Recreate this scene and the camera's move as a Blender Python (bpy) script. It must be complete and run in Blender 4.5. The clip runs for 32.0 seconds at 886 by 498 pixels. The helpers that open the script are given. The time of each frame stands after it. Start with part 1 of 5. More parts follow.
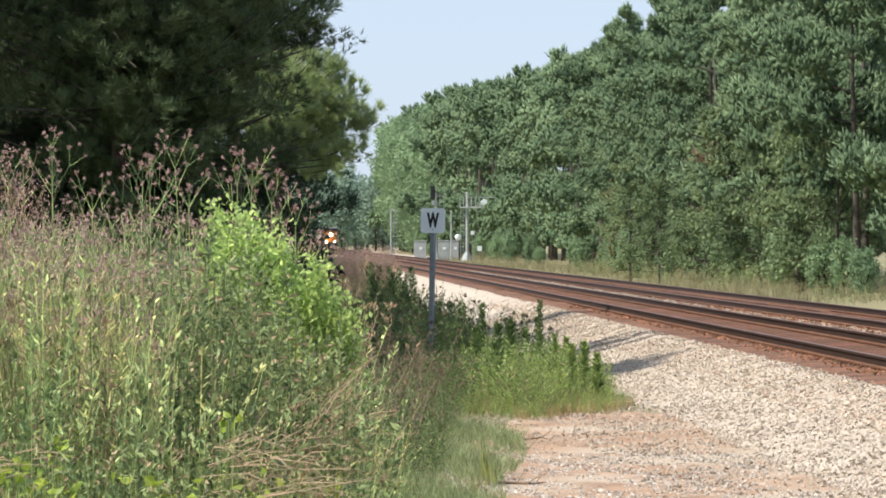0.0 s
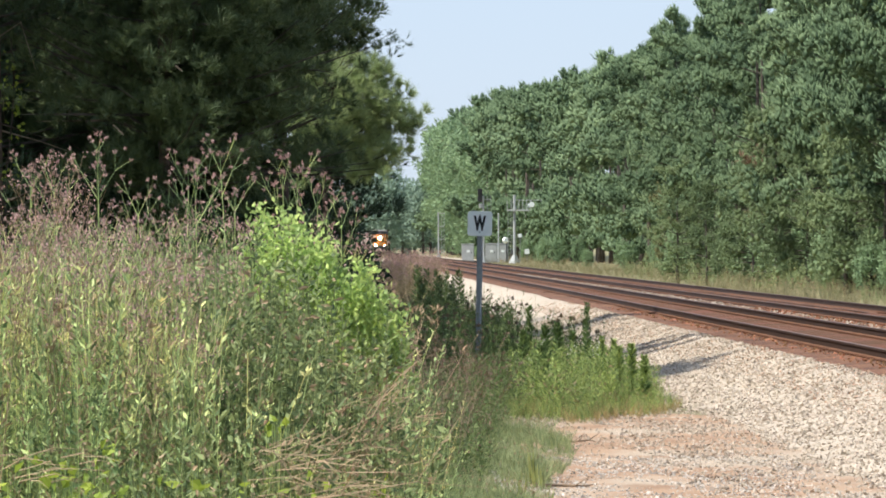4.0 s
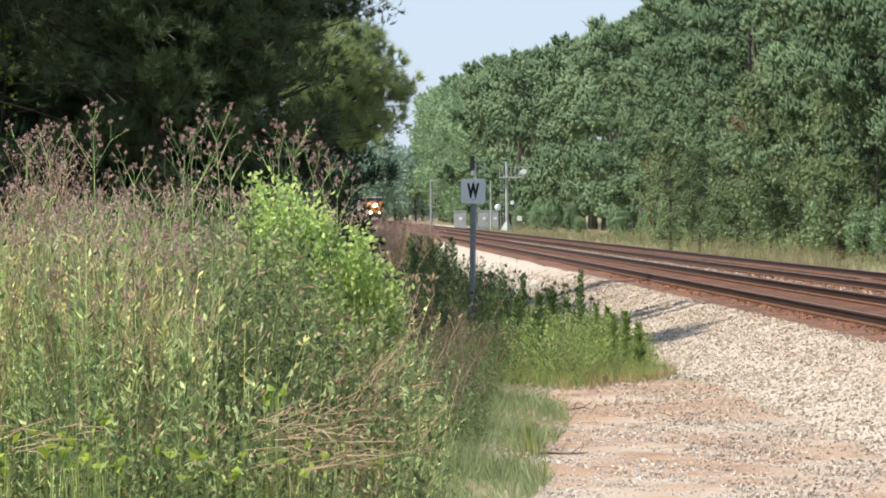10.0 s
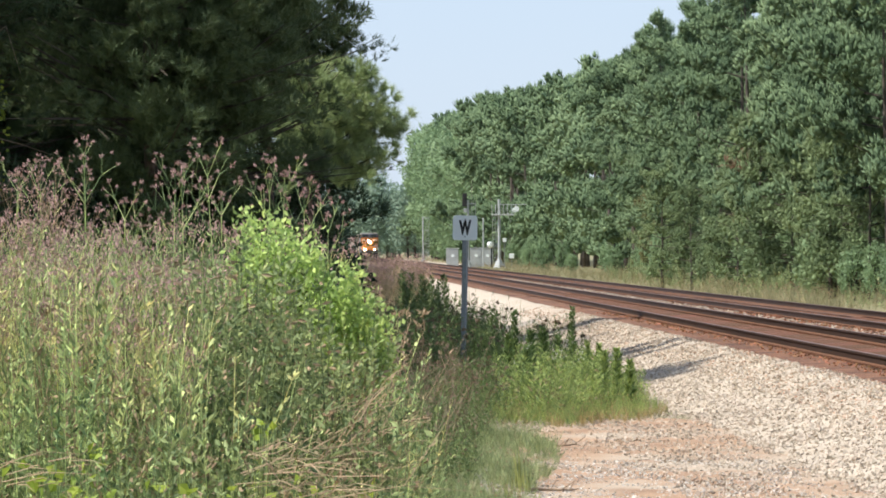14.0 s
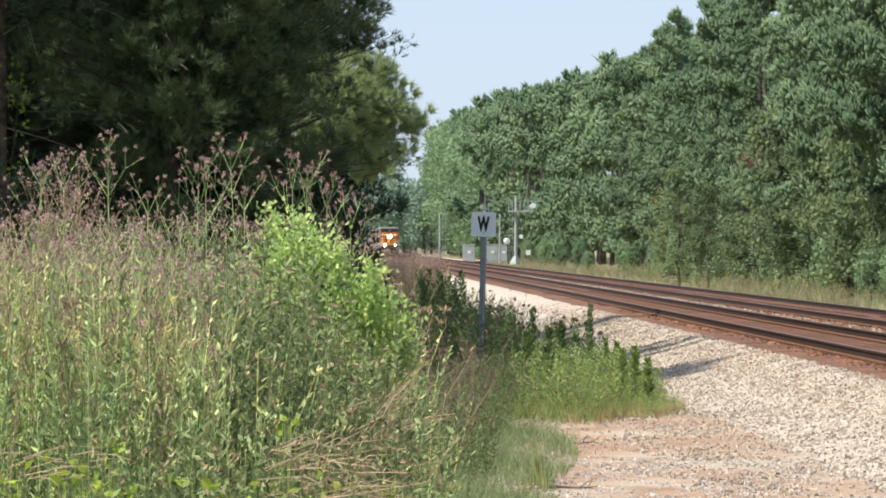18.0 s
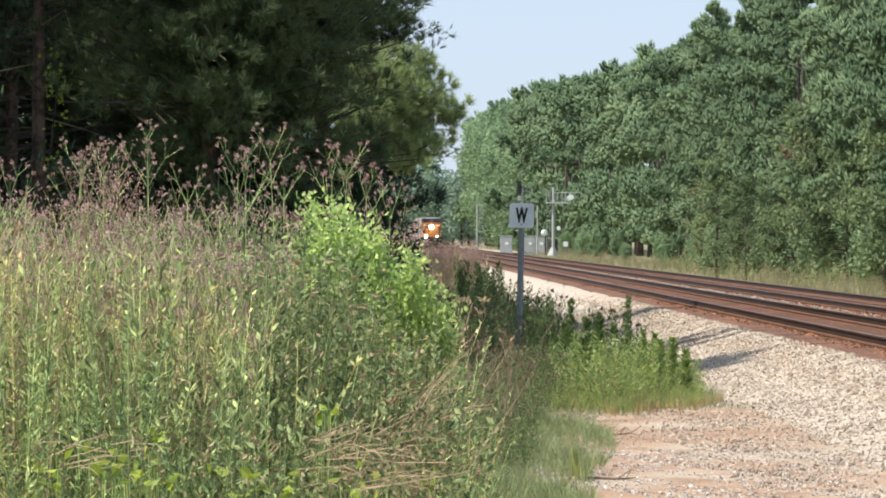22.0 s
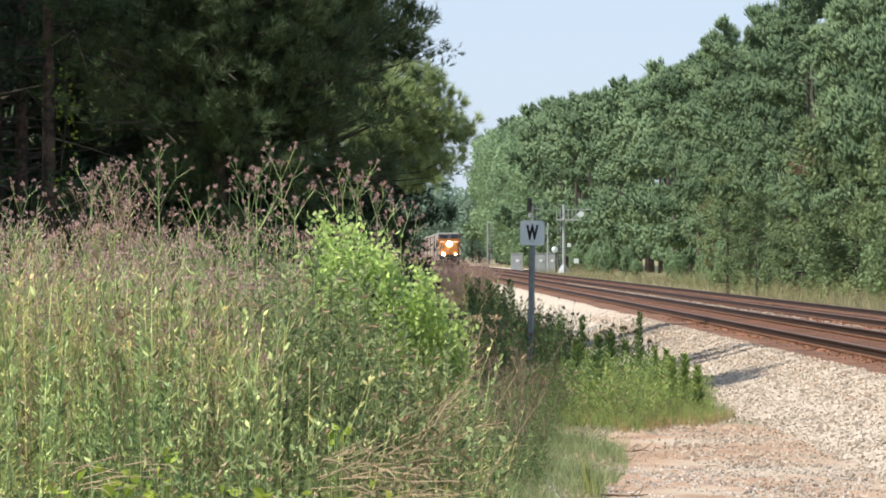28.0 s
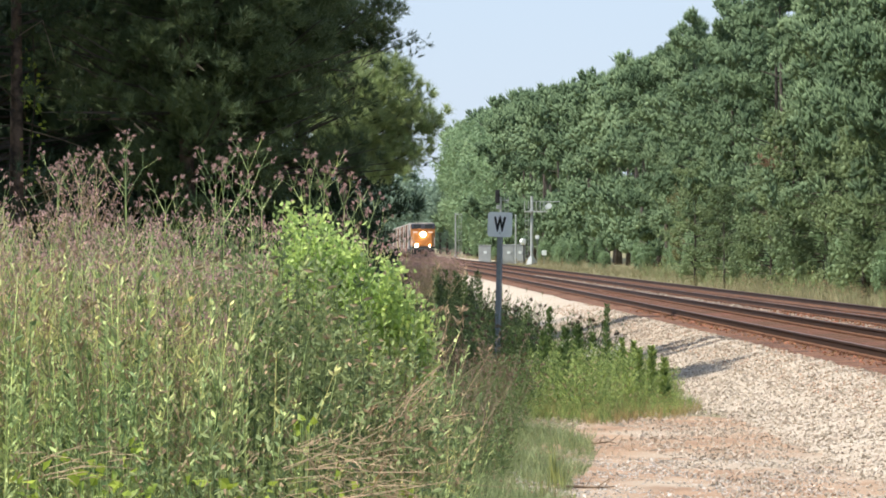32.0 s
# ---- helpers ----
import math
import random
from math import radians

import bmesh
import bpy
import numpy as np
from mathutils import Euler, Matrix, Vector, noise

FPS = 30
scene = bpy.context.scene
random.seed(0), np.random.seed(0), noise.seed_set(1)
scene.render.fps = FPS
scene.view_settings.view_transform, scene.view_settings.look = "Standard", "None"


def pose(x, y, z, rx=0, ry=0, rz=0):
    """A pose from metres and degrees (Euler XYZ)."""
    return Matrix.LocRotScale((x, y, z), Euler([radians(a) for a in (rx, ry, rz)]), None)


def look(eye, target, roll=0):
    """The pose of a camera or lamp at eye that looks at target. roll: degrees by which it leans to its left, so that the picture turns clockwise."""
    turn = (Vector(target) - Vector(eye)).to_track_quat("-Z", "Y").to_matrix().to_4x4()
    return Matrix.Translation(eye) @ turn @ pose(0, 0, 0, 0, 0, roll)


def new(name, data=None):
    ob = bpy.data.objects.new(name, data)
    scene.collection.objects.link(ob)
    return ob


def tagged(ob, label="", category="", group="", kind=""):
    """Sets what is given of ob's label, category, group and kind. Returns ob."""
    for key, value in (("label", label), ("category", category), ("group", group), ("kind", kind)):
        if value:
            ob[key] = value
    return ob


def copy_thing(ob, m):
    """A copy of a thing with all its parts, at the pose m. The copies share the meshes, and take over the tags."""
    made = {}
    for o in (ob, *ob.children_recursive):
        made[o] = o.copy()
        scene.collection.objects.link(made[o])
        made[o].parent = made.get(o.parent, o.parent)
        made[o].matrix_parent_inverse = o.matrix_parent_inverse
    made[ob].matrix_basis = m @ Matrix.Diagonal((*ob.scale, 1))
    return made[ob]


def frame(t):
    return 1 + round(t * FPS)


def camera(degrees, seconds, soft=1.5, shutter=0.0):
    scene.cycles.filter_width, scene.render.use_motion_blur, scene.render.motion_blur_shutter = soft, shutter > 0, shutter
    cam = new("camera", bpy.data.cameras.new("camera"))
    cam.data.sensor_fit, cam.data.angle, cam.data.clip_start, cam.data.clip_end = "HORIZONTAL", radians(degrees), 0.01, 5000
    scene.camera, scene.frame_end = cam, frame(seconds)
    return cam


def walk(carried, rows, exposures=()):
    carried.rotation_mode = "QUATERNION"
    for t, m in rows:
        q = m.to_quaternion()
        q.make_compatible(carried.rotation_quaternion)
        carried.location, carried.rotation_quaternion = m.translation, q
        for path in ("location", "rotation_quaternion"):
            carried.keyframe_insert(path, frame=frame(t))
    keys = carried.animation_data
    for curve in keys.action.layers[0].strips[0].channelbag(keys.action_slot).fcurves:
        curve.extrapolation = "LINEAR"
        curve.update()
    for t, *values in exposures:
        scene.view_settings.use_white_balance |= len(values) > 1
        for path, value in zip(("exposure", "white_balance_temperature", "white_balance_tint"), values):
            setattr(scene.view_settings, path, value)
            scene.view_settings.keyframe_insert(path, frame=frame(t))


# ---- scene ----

# ================= camera and its way =================
SECONDS = 32.0
cam = camera(10.0, SECONDS, soft=1.8)
PATH = [
    (0, pose(0.0039, 0, 1.6823, 89.9231, 0.0175, 0.0009)),
    (0.5, pose(0.0064, 0, 1.6798, 89.9138, -0.0025, 0.0453)),
    (1, pose(0.0082, 0, 1.6820, 89.9485, 0.0707, 0.2387)),
    (1.5, pose(0.0087, 0, 1.6796, 89.8377, 0.1972, 0.4520)),
    (2, pose(-0.0034, 0, 1.6803, 89.7785, 0.1838, 0.4613)),
    (2.5, pose(-0.0072, 0, 1.6840, 89.8564, 0.1757, 0.5927)),
    (3, pose(-0.0027, 0, 1.6847, 89.9437, 0.1457, 0.5990)),
    (3.5, pose(0.0128, 0, 1.6812, 89.9587, 0.2173, 0.5542)),
    (5.5, pose(0.0153, 0, 1.6845, 89.9607, 0.3896, 0.6065)),
    (6, pose(0.0163, 0, 1.6859, 89.8361, 0.5549, 0.6203)),
    (6.5, pose(0.0169, 0, 1.6833, 89.8099, 0.5659, 0.6713)),
    (7, pose(0.0011, 0, 1.6864, 89.8138, 0.3739, 0.6891)),
    (7.5, pose(-0.0012, 0, 1.6852, 89.8369, 0.3116, 0.6753)),
    (8, pose(-0.0172, 0, 1.6855, 89.8547, 0.2541, 0.5664)),
    (8.5, pose(-0.0143, 0, 1.6861, 89.7087, 0.2041, 0.4561)),
    (9, pose(-0.0118, 0, 1.6861, 89.5610, 0.2875, 0.4511)),
    (9.5, pose(-0.0099, 0, 1.6852, 89.5762, 0.4446, 0.4532)),
    (10, pose(-0.0090, 0, 1.6903, 89.5877, 0.4510, 0.4500)),
    (10.5, pose(-0.0081, 0, 1.6870, 89.5808, 0.3432, 0.4381)),
    (11, pose(-0.0129, 0, 1.6875, 89.7054, 0.2317, 0.4386)),
    (11.5, pose(-0.0098, 0, 1.6825, 89.8226, 0.3678, 0.5414)),
    (12, pose(-0.0039, 0, 1.6842, 89.9332, 0.6036, 0.6077)),
    (12.5, pose(-0.0051, 0, 1.6776, 90.1365, 0.4749, 0.4810)),
    (13, pose(0.0036, 0, 1.6848, 90.4051, 0.4773, -0.0448)),
    (13.5, pose(0.0049, 0, 1.6818, 90.3360, 0.4596, -0.1299)),
    (14, pose(0.0009, 0, 1.6785, 90.0090, 0.2618, 0.3637)),
    (14.5, pose(-0.0035, 0, 1.6824, 89.7923, 0.2085, 0.7095)),
    (16.5, pose(-0.0222, 0, 1.6859, 89.9002, -0.2540, 0.6332)),
    (17, pose(-0.0292, 0, 1.6785, 89.8658, -0.2529, 0.5829)),
    (17.5, pose(-0.0313, 0, 1.6797, 89.8939, -0.2282, 0.6476)),
    (18, pose(-0.0388, 0, 1.6827, 89.9638, -0.2004, 0.5464)),
    (18.5, pose(-0.0366, 0, 1.6835, 90.0613, -0.2101, 0.5045)),
    (19, pose(-0.0417, 0, 1.6828, 90.0221, -0.2563, 0.6025)),
    (19.5, pose(-0.0435, 0, 1.6835, 90.0896, -0.2176, 0.7573)),
    (20, pose(-0.0500, 0, 1.6830, 90.1676, -0.2198, 0.9214)),
    (20.5, pose(-0.0513, 0, 1.6823, 89.9617, -0.3052, 0.9496)),
    (21, pose(-0.0504, 0, 1.6798, 90.0865, -0.4150, 0.9085)),
    (21.5, pose(-0.0518, 0, 1.6804, 90.1064, -0.4840, 0.7521)),
    (22, pose(-0.0511, 0, 1.6766, 89.8654, -0.3120, 0.9692)),
    (22.5, pose(-0.0515, 0, 1.6765, 89.9039, -0.3127, 1.0668)),
    (23, pose(-0.0447, 0, 1.6726, 89.9494, -0.2883, 0.9421)),
    (23.5, pose(-0.0450, 0, 1.6790, 89.9136, -0.3591, 0.8623)),
    (24, pose(-0.0451, 0, 1.6799, 89.8833, -0.3879, 0.8104)),
    (24.5, pose(-0.0485, 0, 1.6769, 89.9048, -0.2688, 0.9032)),
    (26.5, pose(-0.0541, 0, 1.6801, 89.8928, 0.0300, 1.0371)),
    (27, pose(-0.0547, 0, 1.6806, 89.9743, -0.0584, 1.0519)),
    (27.5, pose(-0.0551, 0, 1.6820, 90.0504, -0.1099, 1.0281)),
    (28, pose(-0.0543, 0, 1.6810, 90.0648, 0.0678, 1.0891)),
    (28.5, pose(-0.0425, 0, 1.6807, 90.0618, 0.1602, 1.0473)),
    (29, pose(-0.0432, 0, 1.6795, 90.0528, 0.0399, 0.8438)),
    (29.5, pose(-0.0485, 0, 1.6808, 90.0213, -0.1003, 0.7566)),
    (30, pose(-0.0484, 0, 1.6820, 90.0120, -0.1025, 0.7370)),
    (30.5, pose(-0.0483, 0, 1.6825, 90.0607, -0.1009, 0.6784)),
    (31, pose(-0.0514, 0, 1.6799, 90.0620, -0.0552, 0.7309)),
    (31.5, pose(-0.0478, 0, 1.6792, 90.0078, -0.1316, 0.7166)),
    (32, pose(-0.0481, 0, 1.6791, 89.9685, -0.1340, 0.7263)),
]
walk(cam, PATH)

# ================= light =================
SUN_TO = Vector((-0.53, -0.2, 0.83)).normalized()      # towards the sun
sun_data = bpy.data.lights.new("sun", "SUN")
sun_data.energy, sun_data.angle, sun_data.color = 5.0, radians(0.55), (1.0, 0.94, 0.84)
sun_ob = new("sun", sun_data)
sun_ob.matrix_world = look((0, 0, 60), Vector((0, 0, 60)) - SUN_TO)

world = bpy.data.worlds.new("world")
scene.world = world
world.use_nodes = True
wn, wl = world.node_tree.nodes, world.node_tree.links
sky = wn.new("ShaderNodeTexSky")
sky.sky_type, sky.sun_disc = "NISHITA", False
sky.sun_elevation = math.asin(SUN_TO.z)
sky.sun_rotation = math.atan2(SUN_TO.x, SUN_TO.y)
sky.air_density, sky.dust_density, sky.ozone_density = 1.0, 0.3, 3.0
veil = wn.new("ShaderNodeMix")                          # humid summer haze over the whole sky
veil.data_type = "RGBA"
veil.inputs[0].default_value = 0.78
veil.inputs[7].default_value = (3.45, 4.2, 5.5, 1)
wl.new(sky.outputs[0], veil.inputs[6])
wl.new(veil.outputs[2], wn["Background"].inputs[0])
wn["Background"].inputs[1].default_value = 0.125
scene.view_settings.exposure = 0.45


# ================= materials =================
def material(name, base, dark=None, rough=0.8, metal=0.0, grain=8.0, coarse=1.2, island=0.0, each=0.0,
             bump=0.0, through_light=0.0, specular=0.3, contrast=1.0, third=None, third_at=0.62):
    """A surface with a fine and a coarse variation between base and dark, and per-piece change of value."""
    m = bpy.data.materials.new(name)
    m.use_nodes = True
    n, l = m.node_tree.nodes, m.node_tree.links
    bsdf = n["Principled BSDF"]
    dark = dark or tuple(c * 0.55 for c in base)
    co = n.new("ShaderNodeTexCoord")

    def noise_at(scale, detail):
        t = n.new("ShaderNodeTexNoise")
        t.inputs["Scale"].default_value, t.inputs["Detail"].default_value = scale, detail
        l.new(co.outputs["Object"], t.inputs["Vector"])
        return t
    fine, wide = noise_at(grain, 4), noise_at(coarse, 3)
    add = n.new("ShaderNodeMath")
    add.operation = "ADD"
    l.new(fine.outputs[0], add.inputs[0])
    l.new(wide.outputs[0], add.inputs[1])
    half = n.new("ShaderNodeMapRange")
    half.inputs["From Min"].default_value, half.inputs["From Max"].default_value = 1 - 0.32 / contrast, 1 + 0.32 / contrast
    l.new(add.outputs[0], half.inputs["Value"])
    mix = n.new("ShaderNodeMix")
    mix.data_type = "RGBA"
    l.new(half.outputs[0], mix.inputs[0])
    mix.inputs[6].default_value, mix.inputs[7].default_value = (*dark, 1), (*base, 1)
    out = mix.outputs[2]
    if third:
        patch = noise_at(coarse * 0.45, 3)
        ramp = n.new("ShaderNodeMapRange")
        ramp.inputs["From Min"].default_value, ramp.inputs["From Max"].default_value = third_at - 0.08, third_at + 0.08
        l.new(patch.outputs[0], ramp.inputs["Value"])
        mix3 = n.new("ShaderNodeMix")
        mix3.data_type = "RGBA"
        l.new(ramp.outputs[0], mix3.inputs[0])
        l.new(out, mix3.inputs[6])
        mix3.inputs[7].default_value = (*third, 1)
        out = mix3.outputs[2]
    if island or each:
        hsv = n.new("ShaderNodeHueSaturation")
        l.new(out, hsv.inputs["Color"])
        total = None
        for amount, node, socket in ((island, "ShaderNodeNewGeometry", "Random Per Island"), (each, "ShaderNodeObjectInfo", "Random")):
            if not amount:
                continue
            src = n.new(node)
            rng = n.new("ShaderNodeMapRange")
            rng.inputs["To Min"].default_value, rng.inputs["To Max"].default_value = -amount, amount
            l.new(src.outputs[socket], rng.inputs["Value"])
            if total is None:
                total = rng.outputs[0]
            else:
                s = n.new("ShaderNodeMath")
                l.new(total, s.inputs[0])
                l.new(rng.outputs[0], s.inputs[1])
                total = s.outputs[0]
        val = n.new("ShaderNodeMath")
        val.inputs[1].default_value = 1.0
        l.new(total, val.inputs[0])
        l.new(val.outputs[0], hsv.inputs["Value"])
        hue = n.new("ShaderNodeMath")
        hue.operation = "MULTIPLY_ADD"
        hue.inputs[1].default_value, hue.inputs[2].default_value = -0.045, 0.5
        l.new(total, hue.inputs[0])
        l.new(hue.outputs[0], hsv.inputs["Hue"])
        out = hsv.outputs[0]
    l.new(out, bsdf.inputs["Base Color"])
    bsdf.inputs["Roughness"].default_value, bsdf.inputs["Metallic"].default_value = rough, metal
    bsdf.inputs["Specular IOR Level"].default_value = specular
    if bump:
        b = n.new("ShaderNodeBump")
        b.inputs["Strength"].default_value, b.inputs["Distance"].default_value = min(1, bump), 0.02
        l.new(fine.outputs[0], b.inputs["Height"])
        l.new(b.outputs[0], bsdf.inputs["Normal"])
    if through_light:
        tr = n.new("ShaderNodeBsdfTranslucent")
        l.new(out, tr.inputs[0])
        mx = n.new("ShaderNodeMixShader")
        mx.inputs[0].default_value = through_light
        l.new(bsdf.outputs[0], mx.inputs[1])
        l.new(tr.outputs[0], mx.inputs[2])
        l.new(mx.outputs[0], n["Material Output"].inputs[0])
    return m


def glow(name, colour, strength):
    m = bpy.data.materials.new(name)
    m.use_nodes = True
    b = m.node_tree.nodes["Principled BSDF"]
    b.inputs["Base Color"].default_value = (*colour, 1)
    b.inputs["Emission Color"].default_value = (*colour, 1)
    b.inputs["Emission Strength"].default_value = strength
    return m


SOIL = material("soil_and_litter", (0.30, 0.26, 0.15), (0.14, 0.13, 0.06), grain=9, coarse=0.5, bump=0.6, third=(0.12, 0.17, 0.05))
BALLAST = material("pale_ballast", (0.50, 0.425, 0.34), (0.36, 0.30, 0.235), grain=26, coarse=0.9, bump=1.0)
STONE = material("pale_granite", (0.49, 0.42, 0.337), (0.36, 0.30, 0.235), grain=14, coarse=1.5, island=0.28, bump=0.3)
STONE_PIECE = material("single_granite_stone", (0.55, 0.46, 0.37), (0.38, 0.31, 0.245), grain=3, coarse=1.0, each=0.28)
TAN_STONE = material("tan_stained_granite", (0.46, 0.33, 0.23), (0.32, 0.21, 0.14), grain=12, coarse=0.9, island=0.35)
RUSTBED = material("rust_stained_ballast", (0.235, 0.112, 0.060), (0.075, 0.037, 0.023), grain=16, coarse=0.9, bump=1.0, contrast=1.7)
RUST_STONE = material("rust_stained_granite", (0.38, 0.19, 0.10), (0.2, 0.09, 0.05), grain=12, coarse=0.8, island=0.4)
GREY_STONE = material("grey_gravel", (0.53, 0.49, 0.44), (0.38, 0.345, 0.30), grain=14, coarse=1.5, island=0.35)
DIRT = material("red_clay_and_gravel", (0.40, 0.265, 0.17), (0.25, 0.155, 0.095), grain=22, coarse=1.1, bump=0.9, third=(0.40, 0.32, 0.24), third_at=0.56, contrast=1.4)
RAIL = material("rusty_rail_steel", (0.19, 0.088, 0.048), (0.10, 0.047, 0.028), rough=0.85, metal=0.1, grain=18, coarse=1.0, bump=0.3)
# dark rust of the head sides; shade under the head is painted onto the web
RAILSIDE = material("dark_rail_side_with_shade", (0.05, 0.027, 0.019), (0.028, 0.016, 0.012), rough=0.7, metal=0.1, grain=14, coarse=1.0)
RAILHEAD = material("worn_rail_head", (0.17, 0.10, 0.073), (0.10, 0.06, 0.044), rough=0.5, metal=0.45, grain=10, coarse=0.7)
TIE = material("weathered_sleeper_wood", (0.175, 0.083, 0.048), (0.07, 0.036, 0.025), grain=20, coarse=2, each=0.35, bump=0.6)
BARK = material("pine_bark", (0.15, 0.105, 0.082), (0.045, 0.034, 0.028), grain=9, coarse=2, bump=1.0, contrast=2.0)
GREY_BARK = material("grey_pine_bark", (0.125, 0.105, 0.088), (0.05, 0.042, 0.036), grain=9, coarse=2, bump=1.0, contrast=1.6)
DEADWOOD = material("bleached_dead_wood", (0.34, 0.28, 0.22), (0.2, 0.16, 0.12), grain=16, coarse=2, bump=0.5)
TWIG = material("grey_twig", (0.075, 0.06, 0.046), (0.04, 0.033, 0.026), grain=10, island=0.2)
NEEDLE = material("pine_needles", (0.213, 0.298, 0.16), (0.093, 0.148, 0.088), rough=0.85, grain=2, coarse=0.35, island=0.12, each=0.3, through_light=0.14, specular=0.15)
# shaded copy of the pine needles: the near wood's shade is in the colour
NEEDLE_SHADED = material("shade_darkened_pine_needles", (0.062, 0.102, 0.050), (0.03, 0.053, 0.028), rough=0.6, grain=3, coarse=0.7, island=0.12, each=0.1, through_light=0.2)
# tone of partly lit boughs put into the colour, between shaded and sunlit copies
NEEDLE_HALF_LIT = material("half_lit_pine_needles", (0.14, 0.19, 0.08), (0.05, 0.078, 0.035), rough=0.55, grain=3, coarse=0.7, island=0.15, through_light=0.2)
# lit copy of the needles: direct sun on the outer boughs is in the colour
NEEDLE_SUNLIT = material("painted_sunlit_needles", (0.46, 0.55, 0.25), (0.20, 0.27, 0.12), rough=0.5, grain=3, coarse=0.7, island=0.15, through_light=0.25)
OLIVE_NEEDLE = material("olive_needles", (0.235, 0.315, 0.15), (0.125, 0.18, 0.085), rough=0.6, grain=3, coarse=0.5, island=0.12, each=0.2, through_light=0.25)
BROAD = material("broad_leaves", (0.275, 0.385, 0.205), (0.155, 0.24, 0.125), rough=0.6, grain=2, coarse=0.3, island=0.1, each=0.15, through_light=0.3)
# paler and bluer than broad_leaves: distance haze is put into the leaf colour
HAZE_GREEN = material("haze_tinted_oak_leaves", (0.26, 0.35, 0.25), (0.17, 0.25, 0.185), rough=0.6, grain=2, coarse=0.25, island=0.1, each=0.12, through_light=0.25)
BROWN_NEEDLE = material("withering_needles", (0.25, 0.25, 0.12), (0.16, 0.165, 0.075), grain=3, coarse=0.4, island=0.15, through_light=0.2)
RED_NEEDLE = material("rust_red_needles", (0.26, 0.155, 0.10), (0.15, 0.09, 0.058), grain=3, coarse=0.4, island=0.2)
SHRUB = material("shrub_leaves", (0.52, 0.65, 0.22), (0.33, 0.46, 0.145), rough=0.5, grain=6, coarse=1.5, island=0.4, through_light=0.4)
WEED = material("weed_stems_and_leaves", (0.55, 0.67, 0.28), (0.155, 0.25, 0.10), rough=0.6, grain=6, coarse=1.1, third=(0.66, 0.60, 0.24), third_at=0.62, contrast=1.6, island=0.6, through_light=0.22)
WEED_MID = material("mid_green_weed_leaves", (0.30, 0.37, 0.155), (0.125, 0.175, 0.07), rough=0.6, grain=6, coarse=2.0, contrast=1.4, island=0.55, through_light=0.3)
# dark leaf green, with the pines' shade partly put into the colour
WEED_DARK = material("dark_and_shade_tinted_weed_leaves", (0.165, 0.225, 0.08), (0.075, 0.115, 0.042), rough=0.55, grain=6, coarse=1.0, island=0.45, through_light=0.25)
HORSEWEED = material("horseweed_leaves", (0.19, 0.27, 0.09), (0.075, 0.12, 0.045), rough=0.55, grain=6, coarse=1.0, island=0.45, through_light=0.25)
GRASS = material("fresh_grass", (0.40, 0.44, 0.155), (0.20, 0.24, 0.08), rough=0.6, grain=5, coarse=1.0, island=0.45, through_light=0.3)
LUSH = material("lush_weed_leaves", (0.38, 0.47, 0.15), (0.12, 0.185, 0.055), rough=0.55, grain=5, coarse=1.2, island=0.5, through_light=0.3)
SHORT_GRASS = material("short_lane_grass", (0.33, 0.395, 0.19), (0.18, 0.225, 0.10), rough=0.65, grain=5, coarse=0.8, island=0.5, through_light=0.25)
STEM = material("green_weed_stems", (0.42, 0.49, 0.21), (0.18, 0.24, 0.095), rough=0.55, grain=5, coarse=1.6, contrast=1.5, island=0.5, through_light=0.15)
TAN_GRASS = material("orange_tan_grass", (0.44, 0.345, 0.165), (0.28, 0.22, 0.095), rough=0.8, grain=6, coarse=1.2, island=0.4, through_light=0.2)
PALEGRASS = material("pale_summer_grass", (0.36, 0.325, 0.19), (0.22, 0.205, 0.105), rough=0.7, grain=5, coarse=0.25, island=0.4, through_light=0.25)
DRY = material("dry_straw", (0.42, 0.33, 0.20), (0.26, 0.19, 0.11), rough=0.8, grain=6, coarse=1.2, island=0.45, through_light=0.15)
BROWN = material("withered_stalks", (0.245, 0.185, 0.125), (0.135, 0.10, 0.07), rough=0.8, grain=6, coarse=1.2, island=0.45)
SEED = material("faded_mauve_seed_heads", (0.55, 0.375, 0.335), (0.32, 0.205, 0.175), rough=0.85, grain=9, coarse=2.0, island=0.5, through_light=0.15)
VINE = material("yellow_green_vine_leaves", (0.36, 0.45, 0.07), (0.22, 0.31, 0.05), rough=0.5, grain=6, coarse=2.0, island=0.3, through_light=0.4)
FLOWER = material("small_white_flowers", (0.75, 0.73, 0.62), (0.6, 0.58, 0.45), island=0.2)
SIGNFACE = material("white_sign_sheet", (0.84, 0.89, 0.88), (0.74, 0.79, 0.785), rough=0.45, grain=5, coarse=2)
BLACK = material("black_sheeting", (0.015, 0.015, 0.017), (0.01, 0.01, 0.01), rough=0.5)
GALV = material("galvanised_steel", (0.29, 0.315, 0.325), (0.20, 0.22, 0.23), rough=0.5, metal=0.35, grain=16, coarse=2)
SILVER = material("silver_paint", (0.48, 0.50, 0.50), (0.36, 0.38, 0.38), rough=0.45, metal=0.2, grain=5, coarse=1)
SIGNALBLACK = material("signal_black_paint", (0.03, 0.03, 0.032), (0.02, 0.02, 0.02), rough=0.6)
YELLOW = material("locomotive_yellow_paint", (0.50, 0.22, 0.07), (0.40, 0.17, 0.05), rough=0.4, grain=3, coarse=0.8)
NAVY = material("locomotive_dark_blue_paint", (0.06, 0.07, 0.10), (0.035, 0.04, 0.06), rough=0.45, grain=3, coarse=0.8)
GREYROOF = material("grey_roof_paint", (0.42, 0.42, 0.40), (0.28, 0.28, 0.27), rough=0.6)
